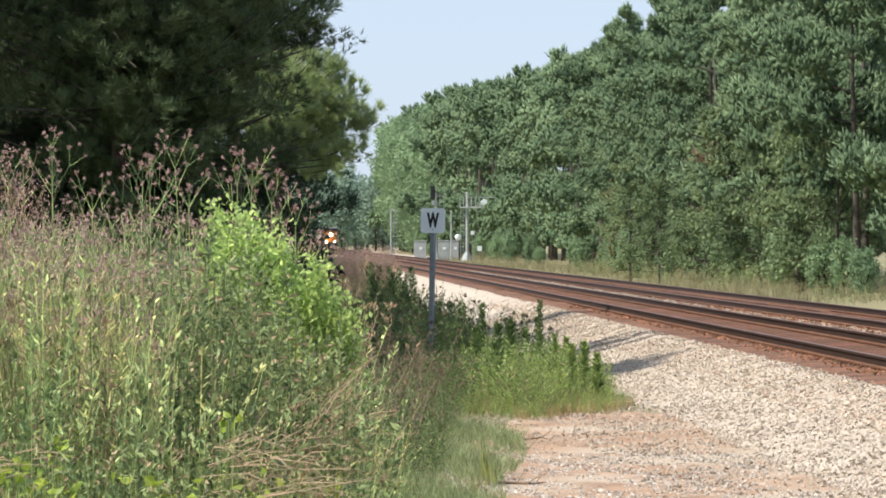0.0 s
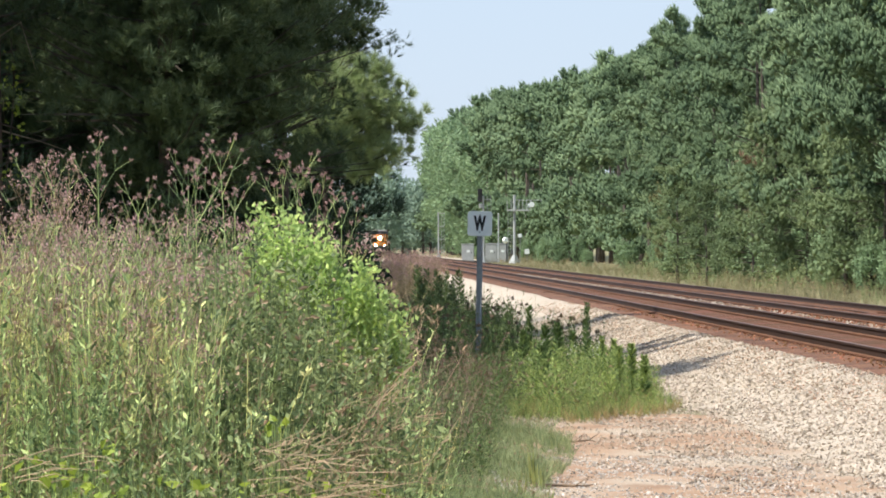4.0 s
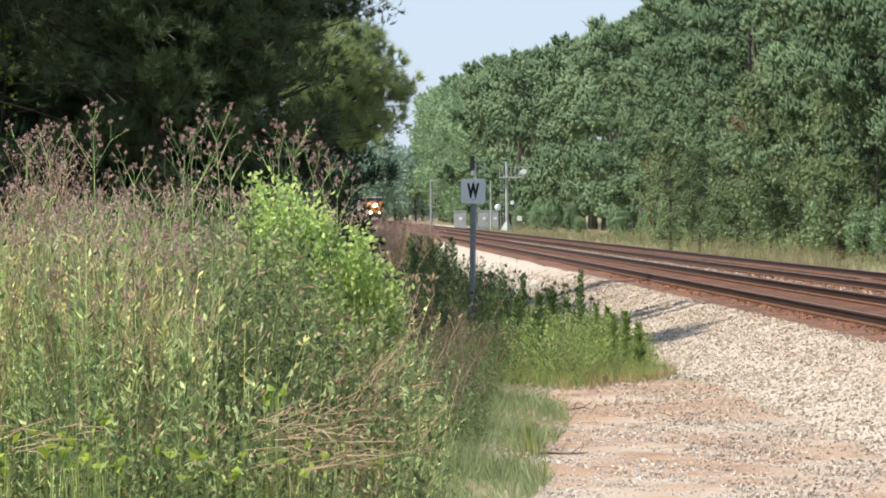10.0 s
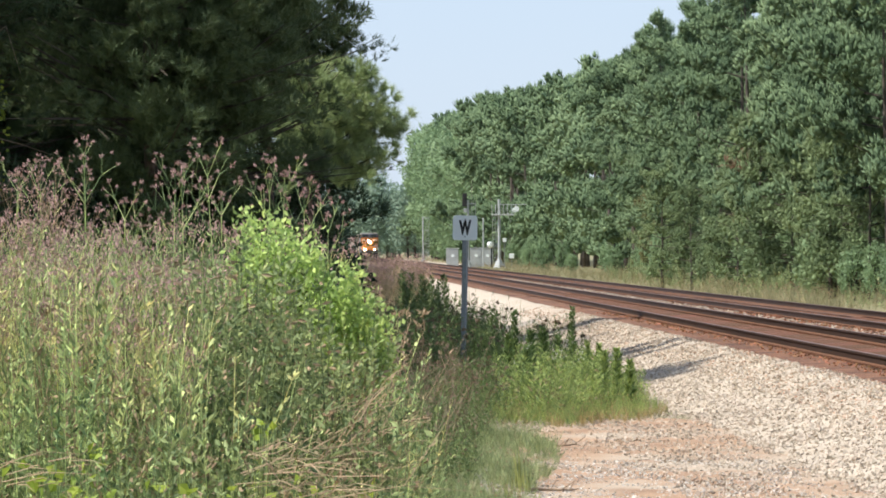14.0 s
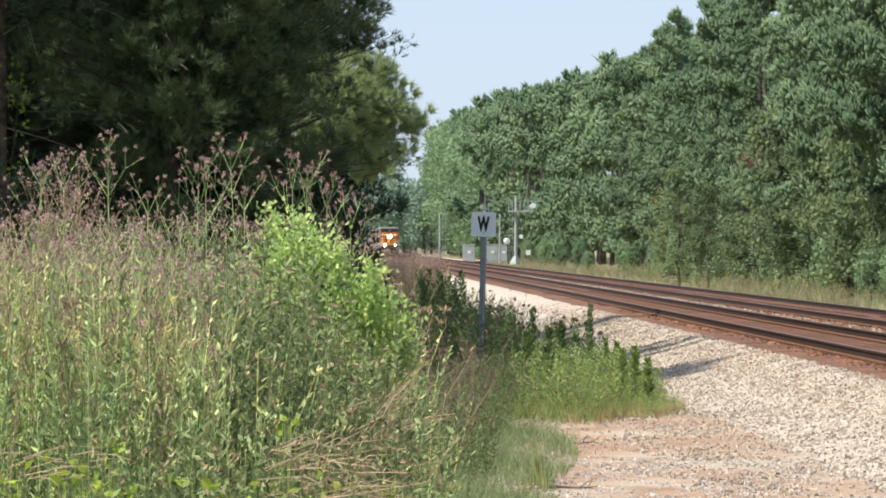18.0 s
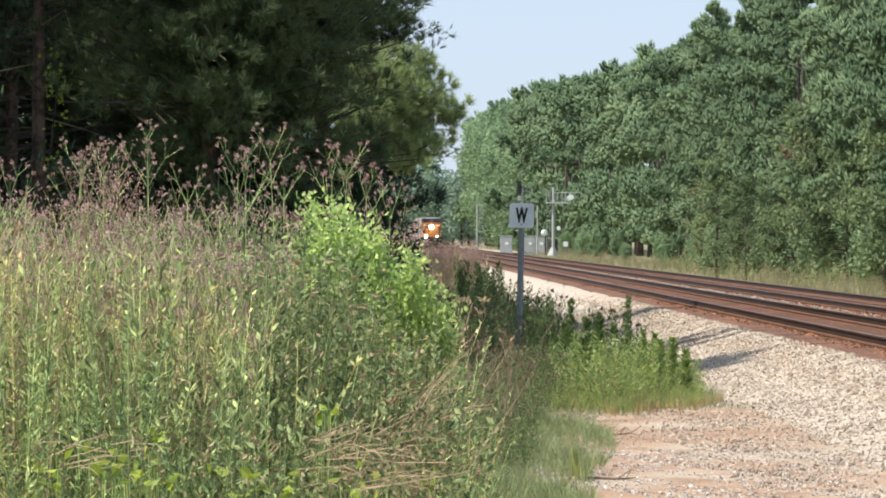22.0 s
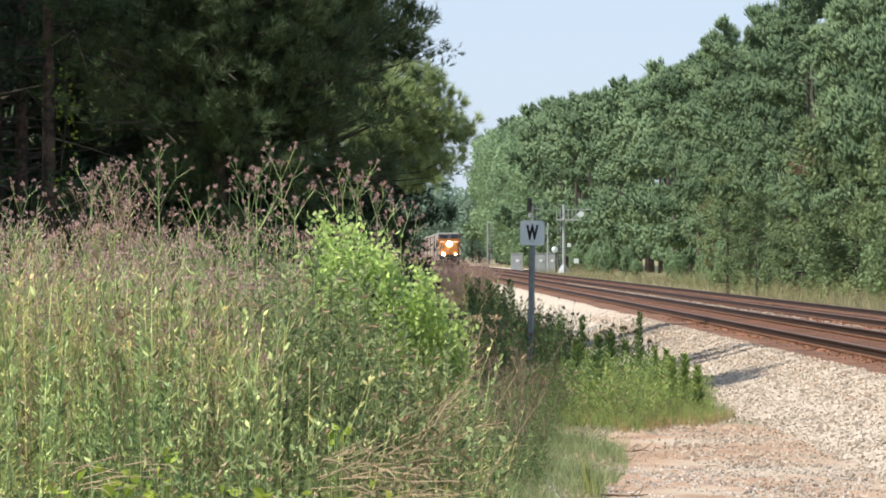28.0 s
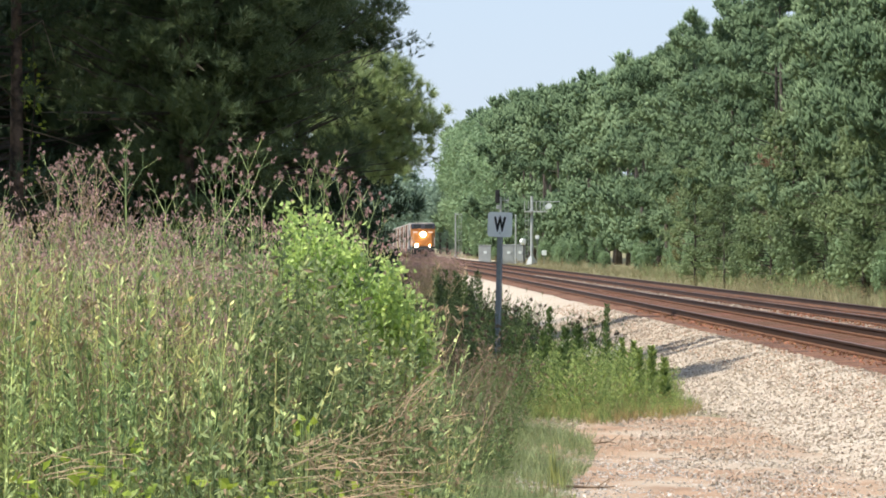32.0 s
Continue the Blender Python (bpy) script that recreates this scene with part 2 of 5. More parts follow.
GLASS_DARK = material("cab_glass", (0.02, 0.025, 0.03), (0.015, 0.02, 0.02), rough=0.08, specular=0.6)
FRAME_BLACK = material("sooty_underframe", (0.045, 0.042, 0.04), (0.02, 0.02, 0.02), rough=0.7)
CAR_CREAM = material("cream_box_car_paint", (0.62, 0.55, 0.47), (0.42, 0.34, 0.28), grain=2, coarse=0.5)
CAR_GREY = material("grey_hopper_paint", (0.30, 0.30, 0.31), (0.16, 0.16, 0.17), grain=2, coarse=0.5)
CAR_BROWN = material("oxide_brown_car_paint", (0.26, 0.11, 0.07), (0.15, 0.07, 0.05), grain=2, coarse=0.5)
LAMP = glow("headlight_glow", (1.0, 0.82, 0.62), 40.0)
LAMP_LOW = glow("ditch_light_glow", (1.0, 0.74, 0.45), 18.0)


# ================= mesh helpers =================
rng = np.random.default_rng(7)


def unit(v):
    return v / np.maximum(np.linalg.norm(v, axis=-1, keepdims=True), 1e-9)


def mesh_of(name, v, f, mats, index=None):
    me = bpy.data.meshes.new(name)
    v, f = np.asarray(v, np.float32), np.asarray(f, np.int32)
    me.vertices.add(len(v))
    me.vertices.foreach_set("co", v.ravel())
    me.loops.add(f.size)
    me.loops.foreach_set("vertex_index", f.ravel())
    me.polygons.add(len(f))
    me.polygons.foreach_set("loop_start", np.arange(len(f), dtype=np.int32) * f.shape[1])
    for m in mats if isinstance(mats, (list, tuple)) else [mats]:
        me.materials.append(m)
    if index is not None:
        me.polygons.foreach_set("material_index", np.asarray(index, dtype=np.int32))
    me.polygons.foreach_set("use_smooth", np.zeros(len(f), bool))
    me.update(calc_edges=True)
    return me


class Soup:
    """Vertices, triangles and material slots that add up to one mesh."""

    def __init__(self):
        self.v, self.f, self.k, self.n = [], [], [], 0

    def add(self, v, f, slot=0):
        v, f = np.asarray(v, float).reshape(-1, 3), np.asarray(f, int).reshape(-1, 3)
        self.v.append(v)
        self.f.append(f + self.n)
        self.k.append(np.full(len(f), slot))
        self.n += len(v)
        return self

    def arrays(self):
        return np.concatenate(self.v), np.concatenate(self.f), np.concatenate(self.k)

    def mesh(self, name, mats):
        v, f, k = self.arrays()
        return mesh_of(name, v, f, mats, k)


def leaves(p, d, length, width, fold=0.25):
    """Pointed leaves from p along d, each of two triangles folded along its rib."""
    p, d = np.asarray(p, float), unit(np.asarray(d, float))
    k = len(p)
    length, width = np.broadcast_to(length, k)[:, None], np.broadcast_to(width, k)[:, None]
    side = unit(np.cross(d, rng.normal(size=(k, 3))))
    up = np.cross(side, d)
    mid = p + d * length * 0.45 + up * width * fold
    v = np.stack([p, mid + side * width * 0.5, p + d * length, mid - side * width * 0.5], 1).reshape(-1, 3)
    b = np.arange(k)[:, None] * 4
    f = np.concatenate([b + [0, 1, 2], b + [0, 2, 3]], 1).reshape(-1, 3)
    return v, f


def needles(p, d, length, width, face=None):
    """Single pointed blades from p along d; face: the way in which their flat sides look, roughly."""
    p, d = np.asarray(p, float), unit(np.asarray(d, float))
    k = len(p)
    length, width = np.broadcast_to(length, k)[:, None], np.broadcast_to(width, k)[:, None]
    around = rng.normal(size=(k, 3)) if face is None else face + rng.normal(size=(k, 3)) * 0.14
    side = unit(np.cross(d, around)) * width * 0.5
    v = np.stack([p + side, p + d * length, p - side], 1).reshape(-1, 3)
    return v, np.arange(3 * k).reshape(-1, 3)


def rods(a, b, ra, rb):
    """Three-sided tapered rods from a to b."""
    a, b = np.asarray(a, float), np.asarray(b, float)
    k = len(a)
    d = unit(b - a)
    s = unit(np.cross(d, np.where(np.abs(d[:, 2:]) < 0.9, [[0, 0, 1.0]], [[1.0, 0, 0]])))
    u = np.cross(d, s)
    ra, rb = np.broadcast_to(ra, k)[:, None], np.broadcast_to(rb, k)[:, None]
    ring = [(math.cos(q), math.sin(q)) for q in (0.3, 0.3 + 2.094, 0.3 + 4.189)]
    v = np.stack([a + (s * c + u * e) * ra for c, e in ring] + [b + (s * c + u * e) * rb for c, e in ring], 1).reshape(-1, 3)
    o = np.arange(k)[:, None] * 6
    f = np.concatenate([o + t for t in ([0, 1, 4], [0, 4, 3], [1, 2, 5], [1, 5, 4], [2, 0, 3], [2, 3, 5])], 1).reshape(-1, 3)
    return v, f


def tube(points, radii, sides=8):
    """A bent, tapered round bar through the points."""
    pts = np.asarray(points, float)
    v, f = [], []
    for i, p in enumerate(pts):
        d = unit(pts[min(i + 1, len(pts) - 1)] - pts[max(i - 1, 0)])
        s = unit(np.cross(d, [0.31, 0.94, 0.13]))
        u = np.cross(d, s)
        for q in range(sides):
            a = 2 * math.pi * q / sides
            v.append(p + (s * math.cos(a) + u * math.sin(a)) * radii[i])
    for i in range(len(pts) - 1):
        for q in range(sides):
            a, b = i * sides + q, i * sides + (q + 1) % sides
            f += [(a, b, b + sides), (a, b + sides, a + sides)]
    last = (len(pts) - 1) * sides
    f += [(last, last + q, last + q + 1) for q in range(1, sides - 1)]
    f += [(0, q + 1, q) for q in range(1, sides - 1)]
    return np.array(v), np.array(f)


def scatter(v, f, x, y, z, turn, size, lean_x=None, lean_y=None):
    """Copies of a small mesh, set at x, y, z, turned about the upright and scaled."""
    k, m = len(x), len(v)
    c, s = np.cos(turn), np.sin(turn)
    size = np.broadcast_to(size, k)
    px = (v[None, :, 0] * c[:, None] - v[None, :, 1] * s[:, None]) * size[:, None]
    py = (v[None, :, 0] * s[:, None] + v[None, :, 1] * c[:, None]) * size[:, None]
    pz = v[None, :, 2] * size[:, None]
    if lean_x is not None:
        px = px + pz * lean_x[:, None]
        py = py + pz * lean_y[:, None]
    out = np.stack([px + x[:, None], py + y[:, None], pz + z[:, None]], -1).reshape(-1, 3)
    return out, (f[None] + (np.arange(k) * m)[:, None, None]).reshape(-1, 3)


def part(name, me, parent, label="", at=None):
    """One mesh object under a thing or a part."""
    ob = new(name, me)
    ob.parent = parent
    if at is not None:
        ob.matrix_basis = at
    return tagged(ob, label)


def thing(name, label, category, at=None, group="", kind=""):
    ob = new(name)
    ob.empty_display_size = 0.2
    if at is not None:
        ob.matrix_basis = at
    return tagged(ob, label, category, group, kind)


def bm_mesh(name, bm, mat, bevel=0.0, segments=1):
    if bevel:
        bmesh.ops.bevel(bm, geom=bm.edges[:], offset=bevel, segments=segments, affect="EDGES", profile=0.6)
    me = bpy.data.meshes.new(name)
    bm.to_mesh(me)
    bm.free()
    me.materials.append(mat)
    return me


def box(name, mat, sx, sy, sz, cx=0, cy=0, cz=0, bevel=0.01, segments=1):
    bm = bmesh.new()
    bmesh.ops.create_cube(bm, size=1)
    for w in bm.verts:
        w.co = Vector((w.co.x * sx + cx, w.co.y * sy + cy, w.co.z * sz + cz))
    return bm_mesh(name, bm, mat, bevel, segments)


def drum(name, mat, r1, r2, depth, at, sides=16, bevel=0.0):
    bm = bmesh.new()
    bmesh.ops.create_cone(bm, cap_ends=True, segments=sides, radius1=r1, radius2=r2, depth=depth, matrix=at)
    return bm_mesh(name, bm, mat, bevel)


# ================= ground =================
SLOPE = -0.0318         # the line of the tracks against the y axis
TRACK_X = 9.60          # middle of the first track at y = 0
GAUGE_HALF = 0.755      # to the middle of a rail head
SECOND = 4.05           # to the middle of the second track


def track_x(y):
    """Middle of the first track; far off the line bends to the west."""
    y = np.asarray(y, float)
    return TRACK_X + SLOPE * y - np.maximum(y - 1120, 0) ** 2 / 1400


def smooth(a, b, v):
    q = np.clip((v - a) / (b - a), 0, 1)
    return q * q * (3 - 2 * q)


def ground_z(x, y):
    """Height of the land: low beside the ballast, a bank where the weeds stand near the camera."""
    x, y = np.asarray(x, float), np.asarray(y, float)
    d = x - track_x(y)
    z = -0.78 + 0.04 * np.sin(x * 0.7 + y * 0.13) * np.cos(y * 0.21)
    bank = smooth(-0.2, -2.4, x) * smooth(46, 30, y)
    z = z + 0.62 * bank
    z = z + 0.45 * smooth(9, 16, d) * smooth(60, 400, y)
    z = z - 0.5 * (np.abs(d - 2) < 5.2)
    return z


def grid_sheet(name, xs, ys, height, mat):
    gx, gy = np.meshgrid(xs, ys)
    v = np.stack([gx, gy, height(gx, gy)], -1).reshape(-1, 3)
    nx, ny = len(xs), len(ys)
    a = (np.arange(ny - 1)[:, None] * nx + np.arange(nx - 1)[None]).reshape(-1)
    f = np.stack([a, a + 1, a + 1 + nx, a + nx], 1)
    me = mesh_of(name, v, f, mat)
    me.polygons.foreach_set("use_smooth", [True] * len(me.polygons))
    return new(name, me)


far_x = np.array([-4000, -2000, -900, -400, -200, -120, -80])
xs = np.concatenate([far_x, np.arange(-60, 40, 0.8), -far_x[::-1]])
ys = np.concatenate([[-600, -250, -100, -40], np.arange(-20, 160, 1.2), np.arange(160, 1300, 8), [1400, 1700, 2200, 3000, 4500]])
tagged(grid_sheet("ground", xs, ys, ground_z, SOIL), "dry soil with leaf litter and patchy green growth", "ground", kind="structure")


def strip(name, offsets, heights, ys, mat, wobble=0.0):
    """A bed that follows the tracks, with the cross-section given by offsets and heights."""
    o, h = np.asarray(offsets, float), np.asarray(heights, float)
    jig = wobble * rng.normal(size=(len(ys), len(o)))
    x = track_x(ys)[:, None] + o[None] + jig * (np.abs(h + 0.2) > 0.04)[None]
    v = np.stack([x, np.repeat(ys[:, None], len(o), 1), h[None] + 0.35 * jig], -1).reshape(-1, 3)
    n = len(o)
    a = (np.arange(len(ys) - 1)[:, None] * n + np.arange(n - 1)[None]).reshape(-1)
    f = np.stack([a, a + 1, a + 1 + n, a + n], 1)
    return new(name, mesh_of(name, v, f, mat))


along = np.concatenate([np.arange(-30, 140, 0.6), np.arange(140, 500, 3), np.arange(500, 1500, 10)])
BED_D = [-4.9, -4.0, -3.2, -2.5, -2.0, -1.75]
BED_Z = [-0.86, -0.72, -0.56, -0.38, -0.24, -0.215]
shoulder = tagged(strip("ballast_shoulder", BED_D, BED_Z, along, BALLAST, 0.03), "pale crushed granite ballast sloping down from the track", "ballast", kind="structure")
tagged(strip("track_bed", [-1.75, -1.3, 0, 1.3, 2.0, 2.75, 4.05, 5.4, 5.8], [-0.215, -0.205, -0.205, -0.16, -0.2, -0.24, -0.21, -0.17, -0.2], along, RUSTBED, 0.02),
       "rust-stained ballast between the rails", "ballast", kind="structure")
tagged(strip("far_ballast_shoulder", [5.8, 6.3, 7.2, 8.2], [-0.2, -0.3, -0.6, -0.9], along, BALLAST, 0.03), "pale ballast beyond the second track", "ballast", kind="structure")

road_y = np.arange(628.0, 1060.0, 12.0)
tagged(strip("service_road", [6.0, 6.4, 8.4, 10.2, 10.9], [-0.26, -0.22, -0.2, -0.22, -0.8], road_y, BALLAST, 0.02), "pale gravel service road beside the second track", "road", kind="structure")

# bare clay and gravel where a lane comes up to the ballast
pad = grid_sheet("dirt_lane", np.linspace(-0.6, 5.8, 26), np.linspace(14, 72, 90),
                 lambda x, y: ground_z(x, y) * 0 - 0.74 + 0.010 * np.sin(x * 3.1) * np.cos(y * 0.8) + 0.012 * np.sin(x * 7 + y * 2.3) - 0.3 * smooth(0.3, -0.55, x - 0.9 * smooth(60, 72, y)), DIRT)
tagged(pad, "bare reddish clay and grey gravel beside the ballast", "dirt", kind="structure")


# ================= tracks =================
def rail_mesh(offset, top):
    """Flat-bottomed rail: foot, web and head."""
    prof = [(-0.07, -0.175), (0.07, -0.175), (0.07, -0.16), (0.012, -0.145), (0.012, -0.05), (0.036, -0.04), (0.036, -0.006), (0.028, 0.0),
            (-0.028, 0.0), (-0.036, -0.006), (-0.036, -0.04), (-0.012, -0.05), (-0.012, -0.145), (-0.07, -0.16)]
    p = np.array(prof)
    y = np.concatenate([np.arange(20, 200, 10), np.arange(200, 1500, 25)])
    x = track_x(y) + offset
    v = np.stack([x[:, None] + p[None, :, 0], np.repeat(y[:, None], len(p), 1), top + np.repeat(p[None, :, 1], len(y), 0)], -1).reshape(-1, 3)
    n = len(p)
    a = np.arange(len(y) - 1)[:, None] * n
    f, k = [], []
    for q in range(n):
        r = (q + 1) % n
        f.append(np.concatenate([a + q, a + r, a + r + n, a + q + n], 1))
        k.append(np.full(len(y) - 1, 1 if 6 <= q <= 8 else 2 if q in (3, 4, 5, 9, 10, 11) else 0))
    f = np.stack(f, 1).reshape(-1, 4)
    k = np.stack(k, 1).reshape(-1)
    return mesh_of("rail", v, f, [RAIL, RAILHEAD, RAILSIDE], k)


tie_mesh = box("sleeper", TIE, 2.6, 0.23, 0.18, 0, 0, -0.09, bevel=0.012)
plate_mesh = box("tie_plate", RAIL, 0.20, 0.19, 0.02, 0, 0, 0.01, bevel=0)


def build_track(middle, left_top, right_top, count, label):
    tr = thing("railway_track", label, "railway track", group="parallel tracks")
    for o, top in ((-GAUGE_HALF, left_top), (GAUGE_HALF, right_top)):
        part("rail", rail_mesh(middle + o, top), tr)
    tilt = math.degrees(math.atan2(right_top - left_top, 2 * GAUGE_HALF))
    rs = random.Random(3)
    for i in range(count):
        y = 52 + 0.51 * i
        part("sleeper", tie_mesh, tr, at=pose(float(track_x(y)) + middle + rs.uniform(-0.05, 0.05), y + rs.uniform(-0.03, 0.03), (left_top + right_top) / 2 - 0.195, 0, -tilt, rs.uniform(-1, 1)))
        if i < 150:
            for o, top in ((-GAUGE_HALF, left_top), (GAUGE_HALF, right_top)):
                part("tie_plate", plate_mesh, tr, at=pose(float(track_x(y)) + middle + o, y, top - 0.19, 0, -tilt, 0))
    return tr


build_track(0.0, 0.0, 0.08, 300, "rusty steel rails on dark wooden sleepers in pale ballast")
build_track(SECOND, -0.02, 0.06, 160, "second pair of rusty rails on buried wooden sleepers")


# ================= ballast stones =================
def stone_template():
    v = np.array([(1, 0, 0), (-1, 0.1, 0), (0.1, 1, 0), (0, -1, 0.1), (0.1, 0, 0.8), (0, 0.1, -0.8)], float)
    f = np.array([(0, 2, 4), (2, 1, 4), (1, 3, 4), (3, 0, 4), (2, 0, 5), (1, 2, 5), (3, 1, 5), (0, 3, 5)])
    return v, f


def stones(name, count, y0, y1, d0, d1, z_of, r0, r1, mat, label):
    v, f = stone_template()
    y = y0 + (y1 - y0) * rng.random(count) ** 1.25
    d = rng.uniform(d0, d1, count)
    x = track_x(y) + d
    z = z_of(d, x, y)
    r = rng.uniform(r0, r1, count) * (0.75 + 0.5 * rng.random(count))
    k = len(v)
    m = unit(rng.normal(size=(count, 3, 3)))
    vv = np.einsum("ni,cij->cnj", v * [1.0, 0.8, 0.75], m) * r[:, None, None] + np.stack([x, y, z + r * 0.08], -1)[:, None]
    ff = (f[None] + (np.arange(count) * k)[:, None, None]).reshape(-1, 3)
    ob = new(name, mesh_of(name, vv.reshape(-1, 3), ff, mat))
    return tagged(ob, label, "stones", kind="stuff")


def bed_z(d, x, y):
    return np.interp(d, BED_D, BED_Z)


stones("ballast_stones", 38000, 41, 150, -4.6, -1.7, bed_z, 0.016, 0.042, STONE, "loose pale granite ballast stones on the slope")
stones("rusty_ballast_stones", 13000, 56, 150, -1.3, 5.6, lambda d, x, y: np.full_like(d, -0.2), 0.02, 0.045, RUST_STONE, "rust-stained stones between the rails")
stones("lane_gravel", 15000, 40, 58, -7.9, -4.4, lambda d, x, y: np.full_like(d, -0.742), 0.008, 0.024, GREY_STONE, "grey and white gravel on the clay lane")
stones("sparse_lane_gravel", 6500, 55, 76, -7.2, -4.4, lambda d, x, y: np.full_like(d, -0.742), 0.009, 0.024, STONE, "scattered pale gravel on the red clay")
stones("spilled_ballast", 5500, 40, 80, -6.0, -4.0, lambda d, x, y: np.maximum(-0.735, bed_z(d, x, y)), 0.012, 0.032, STONE, "stray ballast stones at the foot of the slope")
stones("stained_ballast_stones", 6500, 56, 170, -2.9, -1.6, bed_z, 0.013, 0.034, TAN_STONE, "tan-stained ballast stones beside the sleepers")
stones("centre_ballast_stones", 5000, 75, 330, 1.75, 2.95, lambda d, x, y: np.full_like(d, -0.2), 0.02, 0.05, STONE, "pale ballast stones between the two tracks")


# ================= the sign =================
def whistle_sign(x, y, foot, height):
    s = thing("whistle_post_sign", "square white sign with a black W on a grey steel post", "railway sign", pose(x, y, foot, 0, 1.2, -8))
    bm = bmesh.new()
    prof = [(-0.055, 0.02), (-0.035, 0.02), (-0.028, -0.025), (0.028, -0.025), (0.035, 0.02), (0.055, 0.02), (0.055, 0.014), (0.04, 0.014), (0.033, -0.031), (-0.033, -0.031), (-0.04, 0.014), (-0.055, 0.014)]
    lo = [bm.verts.new((px, py, -0.3)) for px, py in prof]
    hi = [bm.verts.new((px, py, height - 0.03)) for px, py in prof]
    for i in range(len(prof)):
        j = (i + 1) % len(prof)
        bm.faces.new((lo[i], lo[j], hi[j], hi[i]))
    part("post", bm_mesh("post", bm, GALV), s, "grey U-channel steel post")
    size, r = 0.457, 0.055
    bm = bmesh.new()
    ring = []
    for cx, cz, a0 in ((1, 1, 0), (-1, 1, 90), (-1, -1, 180), (1, -1, 270)):
        for q in range(6):
            a = radians(a0 + q * 18)
            ring.append((cx * (size / 2 - r) + r * math.cos(a), cz * (size / 2 - r) + r * math.sin(a)))
    front = [bm.verts.new((px, -0.043, height - size / 2 + pz)) for px, pz in ring]
    back = [bm.verts.new((px, -0.036, height - size / 2 + pz)) for px, pz in ring]
    bm.faces.new(front[::-1])
    bm.faces.new(back)
    for i in range(len(ring)):
        j = (i + 1) % len(ring)
        bm.faces.new((front[i], front[j], back[j], back[i]))
    panel = part("sign_panel", bm_mesh("sign_panel", bm, SIGNFACE), s, "white sheet with rounded corners")
    cu = bpy.data.curves.new("letter", "FONT")
    cu.body, cu.size, cu.align_x, cu.align_y, cu.extrude, cu.offset = "W", 0.36, "CENTER", "CENTER", 0.001, 0.02
    tmp = new("letter_curve", cu)
    me = bpy.data.meshes.new_from_object(tmp.evaluated_get(bpy.context.evaluated_depsgraph_get()))
    bpy.data.objects.remove(tmp)
    me.materials.clear()
    me.materials.append(BLACK)
    part("letter", me, panel, "black letter W", pose(0, -0.0455, height - size / 2 - 0.01, 90, 0, 0) @ Matrix.Diagonal((0.53, 0.98, 1, 1)))
    for dz in (0.07, size - 0.07):
        part("bolt", drum("bolt", GALV, 0.014, 0.012, 0.012, pose(0, -0.049, height - dz, 90, 0, 0), 8), panel)
    return s


whistle_sign(-0.235, 93.3, -0.72, 3.03)


# ================= trees =================
def hearts(centre, radius, r):
    """The packed inner part of each branch tip: an uneven upright lump."""
    bm = bmesh.new()
    bmesh.ops.create_icosphere(bm, subdivisions=1, radius=1.0)
    base = np.array([q.co[:] for q in bm.verts])
    tri = np.array([[q.index for q in face.verts] for face in bm.faces])
    bm.free()
    n, k = len(centre), len(base)
    v = centre[:, None, :] + base[None] * (0.65 + 0.6 * r.random((n, k, 1))) * radius[:, None, None] * [1, 1, 1.15]
    f = tri[None] + (np.arange(n) * k)[:, None, None]
    return v.reshape(-1, 3), f.reshape(-1, 3)


def sprays(centre, outward, size, r, fingers, length, width, fuzz, fuzz_l, fuzz_w, heart, lift):
    """Branch tips of a pine: a packed heart, upright spindles of needles round it and loose needles between them."""
    n = len(centre)
    ti = np.repeat(np.arange(n), fingers)
    k = len(ti)
    u = unit(r.normal(size=(k, 3)) + [0, 0, 0.5])
    d = unit(np.array([0, 0, lift]) + outward[ti] * 0.35 + u * (1.35 - lift) + r.normal(size=(k, 3)) * 0.12)
    base = centre[ti] + u * (size[ti] * 0.38 * (0.4 + 0.6 * r.random(k)))[:, None]
    L = length * (0.65 + 0.7 * r.random(k)) * (size[ti] / size.mean())
    W = width * (0.7 + 0.6 * r.random(k))
    side = unit(np.cross(d, r.normal(size=(k, 3))))
    up = np.cross(side, d)
    belly = base + d * (L * 0.42)[:, None]
    ring = [belly + (side * c + up * e) * (W * 0.5 * (0.75 + 0.5 * r.random(k)))[:, None] for c, e in ((1, 0), (-0.5, 0.87), (-0.5, -0.87))]
    v = np.stack([base] + ring + [base + d * L[:, None]], 1).reshape(-1, 3)
    o = np.arange(k)[:, None] * 5
    f = np.concatenate([o + t for q in range(3) for t in ([0, 1 + (q + 1) % 3, 1 + q], [4, 1 + q, 1 + (q + 1) % 3])], 1).reshape(-1, 3)
    if heart:
        hv, hf = hearts(centre, size * heart, r)
        f = np.concatenate([f, hf + len(v)])
        v = np.concatenate([v, hv])
    fi = r.integers(0, k, n * fuzz)
    w = unit(r.normal(size=(len(fi), 3)))
    p = base[fi] + d[fi] * (L[fi] * 0.8 * r.random(len(fi)))[:, None]
    nv, nf = needles(p, d[fi] + w * 0.8, fuzz_l * (0.6 + 0.8 * r.random(len(fi))), fuzz_w)
    return np.concatenate([v, nv]), np.concatenate([f, nf + len(v)])


